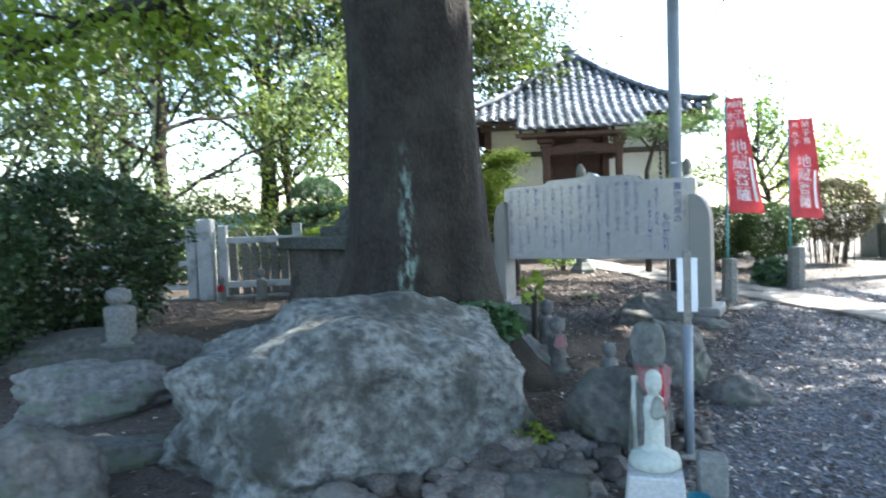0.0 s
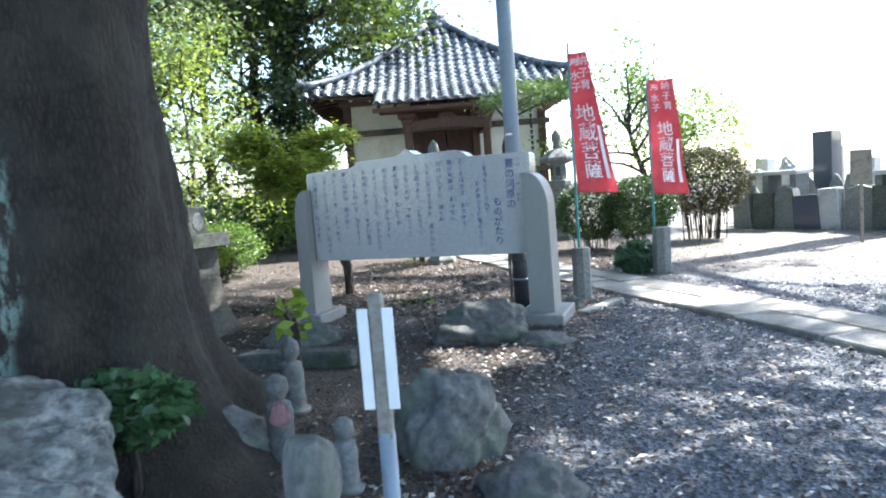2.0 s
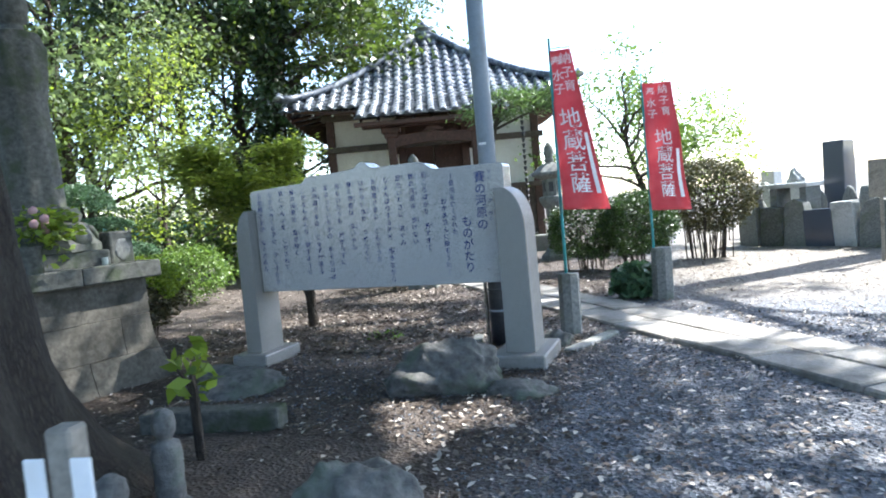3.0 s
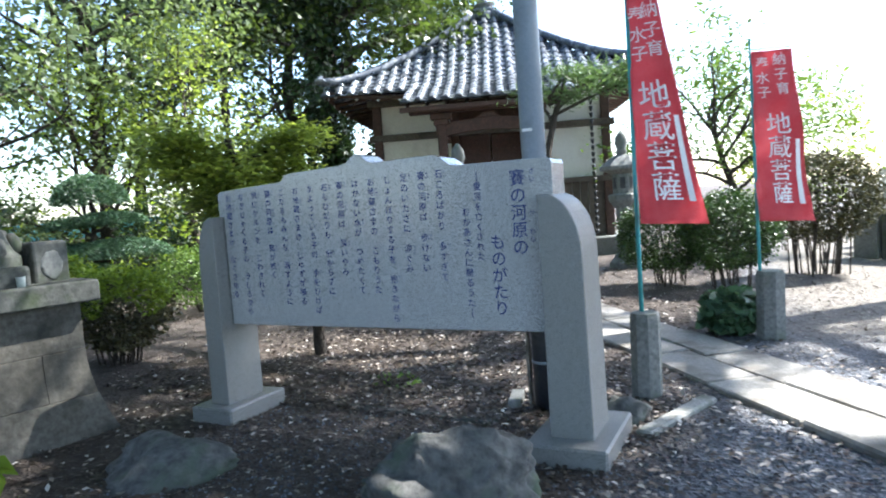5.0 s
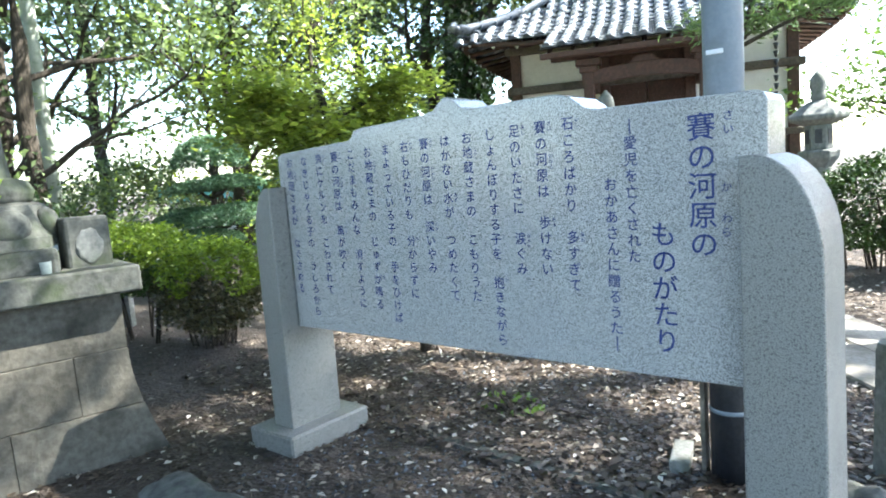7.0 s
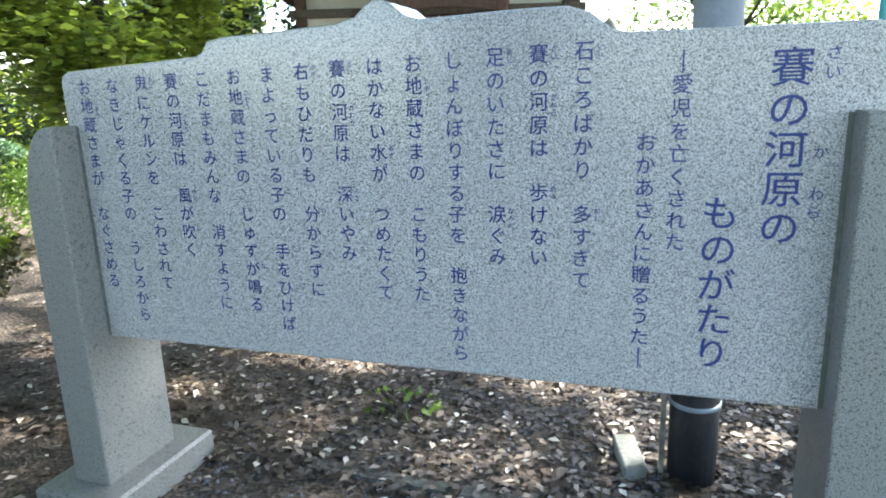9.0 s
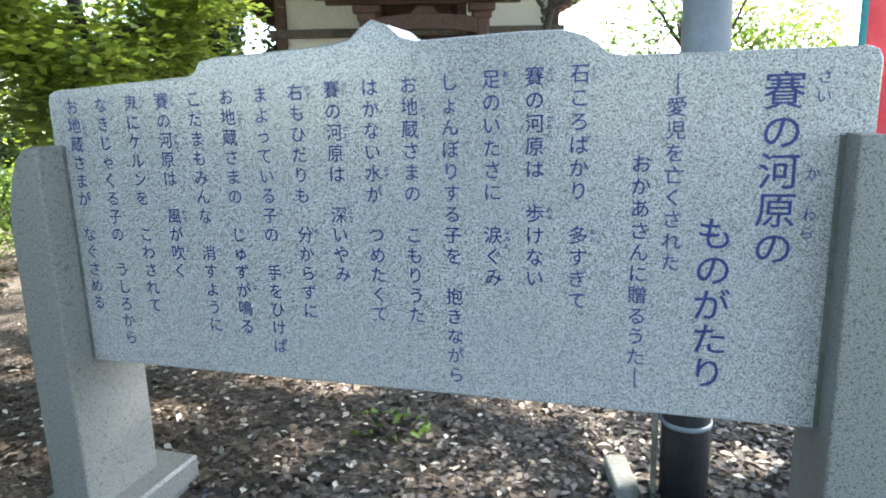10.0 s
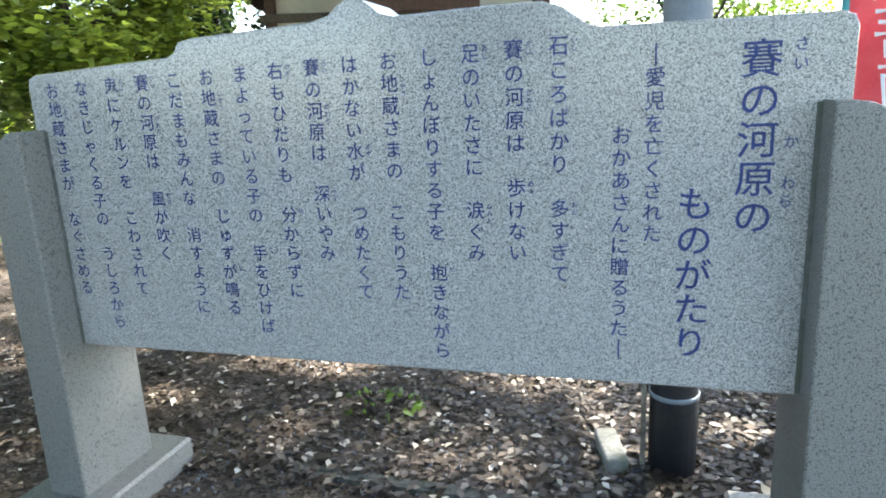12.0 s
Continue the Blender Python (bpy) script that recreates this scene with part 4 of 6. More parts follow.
def figure(label, x, y, h, turn, material, z=None, bib=None, squat=1.0):
    """A small standing stone figure: bald round head, draped body, round plinth."""
    bm = bmesh.new()
    prof = [(0.20, 0), (0.21, 0.06), (0.17, 0.09), (0.155, 0.12), (0.15, 0.4), (0.165, 0.56), (0.15, 0.66), (0.08, 0.70), (0.085, 0.72), (0.12, 0.77), (0.135, 0.85), (0.12, 0.94), (0.06, 0.99), (0.01, 1.0)]
    fine = []
    for (ra, za), (rb, zb) in zip(prof, prof[1:]):
        fine += [(ra + (rb - ra) * k / 3, za + (zb - za) * k / 3) for k in range(3)]
    lathe(bm, [(r * h * squat, q * h) for r, q in fine + [prof[-1]]], 24, squash=0.85)
    for v in bm.verts:
        if 0.12 * h < v.co.z < 0.68 * h:
            u = math.atan2(v.co.y, v.co.x)
            v.co.y *= 1 + 0.05 * math.sin(6 * u + v.co.z * 20)
        v.co += Vector((1, 1, 0)) * 0.012 * h * noise.noise(v.co * 9 / h)
    base = rise(x, y) if z is None else z
    ob = solo("stone_figure", bm, material, label, "statue", pose(x, y, base - 0.01, 0, 0, turn), smooth=True)
    if bib:
        bm = bmesh.new()
        g = []
        for j in range(7):
            row = []
            for i in range(9):
                u = radians(-72 + (i - 4) * (5 + 0.7 * j))
                r = (0.13 + 0.055 * j / 6 + 0.012 * math.sin(i * 2.3 + j)) * h * squat * 1.25
                row.append(bm.verts.new((r * math.cos(u), r * math.sin(u) * 0.9, (0.71 - 0.045 * j - 0.012 * math.sin(i) + 0.004 * j * (i - 4) ** 2 / 4) * h)))
            g.append(row)
        for a, b in zip(g, g[1:]):
            for i in range(8):
                bm.faces.new((a[i], b[i], b[i + 1], a[i + 1]))
        bmesh.ops.solidify(bm, geom=list(bm.faces), thickness=0.006)
        solo("bib", bm, bib[0], bib[1], "bib", pose(x, y, base - 0.01, 0, 0, turn), smooth=True)
    return ob


def build_small_plinth():
    x, y = -0.60, 3.12
    z = rise(x, y)
    t = thing("granite_plinth", "pale granite plinth with a rounded top under a small statue", "plinth", pose(x, y, z - 0.06, 0, 0, 12))
    part("block", prism([(-0.15, 0), (0.15, 0), (0.12, 0.30), (-0.12, 0.30)], -0.14, 0.14, 0.012), FENCE_STONE, t)
    bm = bmesh.new()
    lathe(bm, [(0.095, 0.295), (0.12, 0.32), (0.11, 0.36), (0.07, 0.38)], 16)
    part("lotus", bm, PALE_STONE, t, "", True)
    figure("small pale bald stone statue on a granite plinth", x, y, 0.40, 12, PALE_STONE, z + 0.31, (PALE_STONE, "small pale weathered collar on a small statue"), 0.72)
    bm = bmesh.new()
    tube(bm, [(-0.085, 0.02, 0.37), (-0.09, 0.02, 0.60), (-0.085, 0.02, 0.72)], [0.012, 0.014, 0.016], 8)
    part("staff", bm, PALE_STONE, t, "stone staff", True)


build_small_plinth()
solo("square_post", cbox(0, 0, -0.1, 0.13, 0.13, 0.40, 0.012), OLD_STONE, "short square mossy stone post beside the plinth", "post", pose(-0.36, 3.20, rise(-0.36, 3.2), 0, 0, 12))
solo("teal_cup", lathe(bmesh.new(), [(0.045, 0), (0.05, 0.05), (0.052, 0.16), (0.046, 0.16), (0.04, 0.02)], 16), TEAL_CUP, "teal plastic cup in front of a stone post", "cup", pose(-0.40, 3.06, rise(-0.4, 3.06)), smooth=True)
figure("small mossy stone figure among the stones", -1.66, 4.88, 0.44, 20, ROCK, bib=(PINK, "small faded pink cloth on a stone figure"))
figure("worn headless-looking stone figure among the stones", -1.93, 5.42, 0.46, -10, ROCK)


def worn_column():
    """A rough squared stone, all that is left of a figure, with a bib tied round its neck."""
    x, y = -0.74, 3.70
    z = rise(x, y) - 0.06
    bm = rock_mesh((0.098, 0.09, 0.44), 91, 5, rough=0.05, flat=0.9, cuts=1, boxy=0.4)
    for v in bm.verts:
        k = v.co.z
        pinch = 1 - 0.22 * math.exp(-((k - 0.60) / 0.06) ** 2) + 0.16 * math.exp(-((k - 0.1) / 0.18) ** 2)
        v.co.x, v.co.y = v.co.x * pinch, v.co.y * pinch
    solo("worn_figure", bm, ROCK, "rough column of a worn stone figure beside the marker post", "statue", pose(x, y, z, 0, 0, 12), smooth=True)
    bm = bmesh.new()
    rows = []
    for j in range(9):
        row = []
        for i in range(11):
            u = radians(-58 + (i - 5) * (6 + 1.1 * j))
            fall = 0.62 - 0.028 * j - 0.012 * math.sin(i * 1.3) + 0.0012 * j * (i - 5) ** 2 - (0.05 if i > 8 else 0) * j / 8
            r = 0.108 + 0.018 * math.sin(j / 8 * 2.6) + 0.008 * math.sin(i * 2.1 + j * 0.9)
            row.append(bm.verts.new((r * math.cos(u), r * 0.95 * math.sin(u), fall)))
        rows.append(row)
    for a, b in zip(rows, rows[1:]):
        for i in range(10):
            bm.faces.new((a[i], b[i], b[i + 1], a[i + 1]))
    bmesh.ops.solidify(bm, geom=list(bm.faces), thickness=0.005)
    t = thing("bib", "torn faded pink cloth bib with dark red tie on worn figure", "bib", pose(x, y, z, 0, 0, 12))
    part("cloth", bm, PINK, t, "", True)
    bm = bmesh.new()
    tube(bm, [(0.065, -0.108, 0.61), (0.078, -0.118, 0.52), (0.072, -0.122, 0.45), (0.085, -0.118, 0.38)], [0.005, 0.007, 0.008, 0.004], 6)
    part("tie", bm, RED_CLOTH, t, "hanging dark red tie", True)


worn_column()
figure("small grey stone figure with lichen", -1.22, 4.75, 0.36, 5, OLD_STONE)
figure("weathered seated stone figure beside the hedge", -5.95, 4.2, 0.58, 40, OLD_STONE, 0.33, None, 1.6)
solo("stone_ledge", rock_mesh((1.15, 0.36, 0.30), 77, 5, rough=0.12), ROCK, "long mossy stone ledge before the hedge", "rock", pose(-6.3, 4.15, 0.0, 0, 0, 30), smooth=True)


def pinwheel(x, y, z, material, label, r=0.07):
    t = thing("pinwheel", label, "pinwheel", pose(x, y, rise(x, y), 0, 0, 30))
    bm = bmesh.new()
    tube(bm, [(0, 0, -0.05), (0, 0, z)], 0.005, 6)
    part("stick", bm, POST_WOOD, t)
    for k in range(8):
        a = 2 * math.pi * k / 8
        bm = bmesh.new()
        vs = [bm.verts.new(p) for p in ((0, -0.02, z), (r * math.cos(a), -0.03, z + r * math.sin(a)), (r * math.cos(a + 0.5), -0.055, z + r * math.sin(a + 0.5)), (r * 0.5 * math.cos(a + 0.7), -0.05, z + r * 0.5 * math.sin(a + 0.7)))]
        bm.faces.new(vs)
        bmesh.ops.solidify(bm, geom=list(bm.faces), thickness=0.003)
        part("vane", bm, material, t)


pinwheel(-3.95, 4.55, 0.46, RED_PLASTIC, "bright red plastic pinwheel stuck in the earth", 0.075)
pinwheel(-4.6, 4.30, 0.22, RED_PLASTIC, "bright red plastic pinwheel stuck in the earth", 0.07)
pinwheel(-3.62, 4.95, 0.60, BLUE_CUP, "pale blue plastic pinwheel stuck in the earth", 0.06)


# ---- temple hall ----
HALL = pose(-6.77, 21.90, 0.15, 0, 0, 21)
RE, ZE, ZA = 3.65, 3.98, 6.55


def roof_z(r, s=0.0):
    """Height of the roof at the distance r from the axis; s is the place along the side, from -1 to 1."""
    u = min(1.0, r / RE)
    return ZE + (ZA - ZE) * (1 - u) ** 1.28 + 0.24 * abs(s) ** 4 * u ** 3


def build_hall():
    t = thing("temple_hall", "temple hall with pyramid roof of grey tiles and cream plaster walls", "temple hall", HALL)
    part("podium", cbox(0, 0, -0.2, 6.2, 6.2, 0.65, 0.03), OLD_STONE, t, "low stone podium")
    H = 2.65
    # corner and door posts
    for x in (-H, -0.82, 0.82, H):
        part("post", cbox(x, -H, 0.45, 0.2, 0.2, 3.6, 0.012), TIMBER, t)
    for x in (-H, H):
        part("post", cbox(x, H, 0.45, 0.2, 0.2, 3.6, 0.012), TIMBER, t)
    for z, h, d in ((3.0, 0.15, 0.27), (1.72, 0.13, 0.25), (3.82, 0.16, 0.26)):
        part("beam", cbox(0, -H, z, 2 * H + 0.4, d, h, 0.012), TIMBER_GREY, t, "long horizontal tie beam")
        part("beam", cbox(H, 0, z, d, 2 * H + 0.2, h, 0.012), TIMBER_GREY, t)
        part("beam", cbox(-H, 0, z, d, 2 * H + 0.2, h, 0.012), TIMBER_GREY, t)
    for x0, x1 in ((-H + 0.1, -0.92), (0.92, H - 0.1)):
        part("plaster_panel", box(bmesh.new(), x0, -H + 0.02, 0.5, x1, -H + 0.10, 4.0), PLASTER if x0 < 0 else PLASTER_LIT, t, "cream plaster panel" if x0 < 0 else "plaster panel whitened for the light on it")
        w = (x1 - x0) / 9
        for k in range(9):
            part("wall_board", box(bmesh.new(), x0 + k * w + 0.004, -H - 0.012, 0.5, x0 + (k + 1) * w - 0.004, -H + 0.016, 1.72, 0.004), TIMBER_GREY, t)
    for x in (-H, H):
        part("plaster_wall", box(bmesh.new(), x - 0.04, -H + 0.1, 0.5, x + 0.04, H - 0.1, 4.0), PLASTER, t)
    part("plaster_wall", box(bmesh.new(), -H + 0.1, H - 0.04, 0.5, H - 0.1, H + 0.04, 4.0), PLASTER, t)
    # doors with lattice
    for x in (-0.365, 0.365):
        d = part("door", cbox(x, -H + 0.05, 0.5, 0.71, 0.06, 2.5, 0.006), TIMBER, t, "dark wooden lattice door")
        for k in range(6):
            part("lattice_bar", cbox(x - 0.3 + k * 0.12, -H + 0.005, 0.95, 0.03, 0.03, 1.9, 0), TIMBER, d)
        for k in range(5):
            part("lattice_bar", cbox(x, -H + 0.0, 1.05 + k * 0.4, 0.68, 0.03, 0.03, 0), TIMBER, d)
    part("transom", cbox(0, -H + 0.06, 3.15, 1.45, 0.05, 0.66, 0), TIMBER, t, "dark board transom")
    for k in range(9):
        part("transom_bar", cbox(-0.6 + k * 0.15, -H + 0.015, 3.17, 0.045, 0.035, 0.62, 0), TIMBER, t)
    # porch: two posts, curved beam, brackets
    for x in (-0.98, 0.98):
        part("porch_post", cbox(x, -4.4, 0.1, 0.19, 0.19, 3.1, 0.02), TIMBER, t, "square porch post")
        part("bracket", cbox(x, -4.4, 3.2, 0.45, 0.22, 0.14, 0.02), TIMBER, t, "carved bracket")
        part("bracket", cbox(x, -4.4, 3.08, 0.32, 0.24, 0.12, 0.02), TIMBER, t)
        part("tie", cbox(x, -3.5, 2.85, 0.14, 1.7, 0.2, 0.02), TIMBER, t)
    arch = [(-1.1 + 2.2 * k / 14, 2.83 + 0.10 * math.sin(math.pi * k / 14)) for k in range(15)]
    part("porch_beam", prism(arch + [(x, z + 0.25) for x, z in arch[::-1]], -4.48, -4.32, 0.01), TIMBER, t, "curved rainbow beam")
    part("porch_purlin", cbox(0, -4.4, 3.34, 3.3, 0.16, 0.16, 0.01), TIMBER, t)
    part("frog_leg_strut", prism([(-0.35, 3.1), (0.35, 3.1), (0.12, 3.3), (-0.12, 3.3)], -4.45, -4.35, 0.01), TIMBER, t)
    for k in range(4):
        part("step", cbox(0, -3.25 - 0.3 * k, 0.1, 1.7, 0.34, 0.42 - 0.09 * k, 0.015), OLD_STONE, t)
    # roof boarding: four curved sides, and the porch slope
    for q in range(4):
        a = q * math.pi / 2
        rot = Matrix.Rotation(a, 4, "Z")
        bm = bmesh.new()
        n = 14
        rows = []
        for j in range(n + 1):
            r = 0.12 + (RE - 0.12) * j / n
            rows.append([bm.verts.new(rot @ Vector((s * r, -r, roof_z(r, s) - 0.03))) for s in np.linspace(-1, 1, 17)])
        for u, v in zip(rows, rows[1:]):
            for i in range(16):
                bm.faces.new((u[i], v[i], v[i + 1], u[i + 1]))
        bmesh.ops.solidify(bm, geom=list(bm.faces), thickness=0.10)
        part("roof_side", bm, TILE, t, "curved side of the tiled roof", True)
        # rafters with white painted ends
        for k in range(15):
            s = -0.94 + 1.88 * k / 14
            if q == 0 and abs(s) * RE < 1.7:
                continue
            z1 = roof_z(RE, s) - 0.17
            bm = bmesh.new()
            tube(bm, [rot @ Vector((s * RE * 0.9, -2.5, z1 + 0.20)), rot @ Vector((s * RE * 0.985, -RE + 0.06, z1))], 0.045, 4)
            rf = part("rafter", bm, TIMBER, t)
            bm = bmesh.new()
            tube(bm, [rot @ Vector((s * RE * 0.986, -RE + 0.058, z1)), rot @ Vector((s * RE * 0.988, -RE + 0.045, z1))], 0.046, 4)
            part("rafter_end", bm, WHITE_PAINT, rf, "white painted rafter end")
        bm = bmesh.new()
        edge = [rot @ Vector((s * RE, -RE + 0.03, roof_z(RE, s) - 0.12)) for s in np.linspace(-1, 1, 17)]
        tube(bm, edge, 0.05, 6)
        part("eave_board", bm, TIMBER, t)
        # ridge running down the hip
        bm = bmesh.new()
        hip = [rot @ Vector((-r, -r, roof_z(r, 1) + 0.11)) for r in np.linspace(0.15, RE + 0.03, 16)]
        tube(bm, hip, 0.10, 8)
        part("hip_ridge", bm, TILE, t, "rounded hip ridge", True)
        bm = bmesh.new()
        lathe(bm, [(0.13, -0.02), (0.14, 0.03), (0.08, 0.06), (0.06, 0.14), (0.02, 0.16)], 12)
        part("ridge_end_tile", bm, TILE, t, "", True, Matrix.Translation(hip[-1]) @ Matrix.Rotation(radians(-20), 4, "X"))
    kz = lambda y: roof_z(RE) + (y - RE) * -0.36 + 0.02
    bm = bmesh.new()
    PW = 1.78
    rows = [[bm.verts.new((x, -y, kz(y) - 0.03)) for x in np.linspace(-PW, PW, 9)] for y in np.linspace(RE - 0.5, 4.90, 6)]
    for u, v in zip(rows, rows[1:]):
        for i in range(8):
            bm.faces.new((u[i], v[i], v[i + 1], u[i + 1]))
    bmesh.ops.solidify(bm, geom=list(bm.faces), thickness=0.10)
    part("porch_roof", bm, TILE, t, "tiled porch slope")
    part("eave_board", cbox(0, -4.85, kz(4.85) - 0.22, 2 * PW, 0.08, 0.1, 0.01), TIMBER, t)
    for k in range(9):
        x = -PW + 0.12 + (2 * PW - 0.24) * k / 8
        bm = bmesh.new()
        tube(bm, [(x, -3.2, kz(3.2) - 0.2), (x, -4.80, kz(4.80) - 0.16)], 0.045, 4)
        rf = part("rafter", bm, TIMBER, t)
        bm = bmesh.new()
        tube(bm, [(x, -4.802, kz(4.80) - 0.16), (x, -4.815, kz(4.80) - 0.16)], 0.046, 4)
        part("rafter_end", bm, WHITE_PAINT, rf, "white painted rafter end")
    # finial
    bm = bmesh.new()
    lathe(bm, [(0.42, ZA - 0.35), (0.40, ZA - 0.1), (0.26, ZA - 0.05), (0.24, ZA + 0.1), (0.30, ZA + 0.14), (0.11, ZA + 0.16), (0.13, ZA + 0.22), (0.12, ZA + 0.28), (0.02, ZA + 0.38)], 16)
    part("finial", bm, TILE, t, "jewel-shaped roof finial", True)
    return t, kz, PW


HALL_THING, KZ, PW = build_hall()


def build_roof_tiles():
    """Rounded cover tiles in rows down the slopes; those of the front are pieces, the rest joined."""
    bm = bmesh.new()
    seg = 6
    rings = []
    for y, r, z in ((0.0, 0.082, 0.0), (-0.02, 0.088, 0.0), (-0.30, 0.078, 0.0)):
        rings.append([bm.verts.new((r * math.cos(math.pi * k / seg), y, z + r * 0.95 * math.sin(math.pi * k / seg))) for k in range(seg + 1)])
    for a, b in zip(rings, rings[1:]):
        for k in range(seg):
            bm.faces.new((a[k], b[k], b[k + 1], a[k + 1]))
    bm.faces.new(rings[0])
    bm.faces.new(rings[-1][::-1])
    me = link_mesh("cover_tile", bm, TILE)
    count, pitch, ln = 0, 0.275, 0.30
    joined = bmesh.new()
    for q in range(4):
        rot = Matrix.Rotation(q * math.pi / 2, 4, "Z")
        for k in range(-13, 14):
            x = k * pitch
            start = 4.91 if q == 0 and abs(x) < PW else RE + 0.04
            y = start
            while y > max(abs(x) + 0.08, 0.4):
                y2 = y - ln * 0.9
                h = lambda v: KZ(v) if v > RE else roof_z(v, x / max(v, 0.1))
                tilt = math.degrees(math.atan2(h(y2) - h(y), y - y2))
                m = rot @ Matrix.Translation((x, -y, h(y) + 0.005)) @ Matrix.Rotation(radians(tilt), 4, "X") @ Matrix.Rotation(math.pi, 4, "Z")
                if q == 0 and count < 300:
                    piece("cover_tile", me, HALL_THING, m)
                    count += 1
                else:
                    n0 = len(joined.verts)
                    joined.from_mesh(me)
                    joined.verts.ensure_lookup_table()
                    for v in joined.verts[n0:]:
                        v.co = m @ v.co
                y = y2
    ob = part("cover_tiles", joined, TILE, HALL_THING, "rows of rounded cover tiles")
    tagged(ob, kind="stuff")
    # flat pan tiles between the rows: stepped courses on the front and side slopes
    bm = bmesh.new()
    for q in (0, 1, 3):
        rot = Matrix.Rotation(q * math.pi / 2, 4, "Z")
        for k in range(-13, 13):
            xa, xb = k * pitch + 0.06, (k + 1) * pitch - 0.06
            xm = (xa + xb) / 2
            y = 4.91 if q == 0 and max(abs(xa), abs(xb)) < PW else RE + 0.04
            while y > max(abs(xm), 0.4) + 0.1:
                y2 = y - 0.22
                h = lambda v: KZ(v) if v > RE else roof_z(v, xm / max(v, 0.1))
                a, b = h(y) + 0.035, h(y2) + 0.008
                vs = [bm.verts.new(rot @ Vector(p)) for p in ((xa, -y, a - 0.04), (xb, -y, a - 0.04), (xb, -y, a), (xm, -y - 0.01, a - 0.022), (xa, -y, a), (xa, -y2, b), (xm, -y2, b - 0.022), (xb, -y2, b))]
                bm.faces.new((vs[4], vs[3], vs[6], vs[5]))
                bm.faces.new((vs[3], vs[2], vs[7], vs[6]))
                bm.faces.new((vs[0], vs[1], vs[2], vs[3], vs[4]))
                y = y2
    tagged(part("pan_tiles", bm, TILE, HALL_THING, "courses of flat pan tiles between the rows"), kind="stuff")


# ---- rain chain, lanterns ----
def build_rain_chain():
    p = HALL @ Vector((2.2, -3.7, 0))
    t = thing("rain_chain", "black iron rain chain hanging from the hall's eave", "rain chain", pose(p.x, p.y, 0))
    bm = bmesh.new()
    lathe(bm, [(0.02, 0), (0.05, 0.11), (0.046, 0.11), (0.015, 0.01)], 8)
    me = link_mesh("cup", bm, BLACK_STEEL, True)
    for k in range(24):
        piece("cup", me, t, pose(0, 0, 0.7 + k * 0.14))


build_rain_chain()


def build_lantern(x, y, h, label, turn=0):
    z = rise(x, y)
    t = thing("stone_lantern", label, "stone lantern", pose(x, y, z - 0.03, 0, 0, turn) @ Matrix.Diagonal((h * 0.62, h * 0.62, h, 1)), group="stone lanterns")
    for name, prof, seg in (("base", [(0.20, 0), (0.20, 0.05), (0.15, 0.08), (0.12, 0.11)], 6), ("shaft", [(0.10, 0.10), (0.085, 0.16), (0.085, 0.36), (0.10, 0.42), (0.10, 0.45)], 12), ("platform", [(0.10, 0.44), (0.17, 0.50), (0.18, 0.54), (0.13, 0.55)], 6),
                            ("light_box", [(0.115, 0.545), (0.12, 0.56), (0.12, 0.68), (0.11, 0.70)], 6), ("roof", [(0.13, 0.69), (0.255, 0.72), (0.26, 0.745), (0.15, 0.80), (0.06, 0.83)], 6), ("jewel", [(0.045, 0.82), (0.07, 0.85), (0.05, 0.87), (0.075, 0.91), (0.06, 0.96), (0.01, 1.0)], 12)):
        bm = bmesh.new()
        lathe(bm, prof, seg)
        if name != "jewel":
            bmesh.ops.bevel(bm, geom=list(bm.edges), offset=0.006, segments=1, affect="EDGES")
        ob = part(name, bm, OLD_STONE, t, smooth=(name == "jewel"))
        if name == "light_box":
            # Solid black panels stand in for the shade inside the lamp's hollow.
            for k in range(6):
                u = radians(60 * k + 30)
                part("opening_shade", cbox(0, 0, 0.585, 0.012, 0.06, 0.08, 0), BLACK_STEEL, ob, "black panel standing in for the shaded lamp opening", m=pose(0.102 * math.cos(u), 0.102 * math.sin(u), 0, 0, 0, 60 * k + 30))


build_lantern(-2.42, 17.3, 2.55, "tall weathered stone lantern before the temple hall", 10)
build_lantern(-3.98, 13.5, 2.30, "weathered stone lantern behind the tablet", 40)


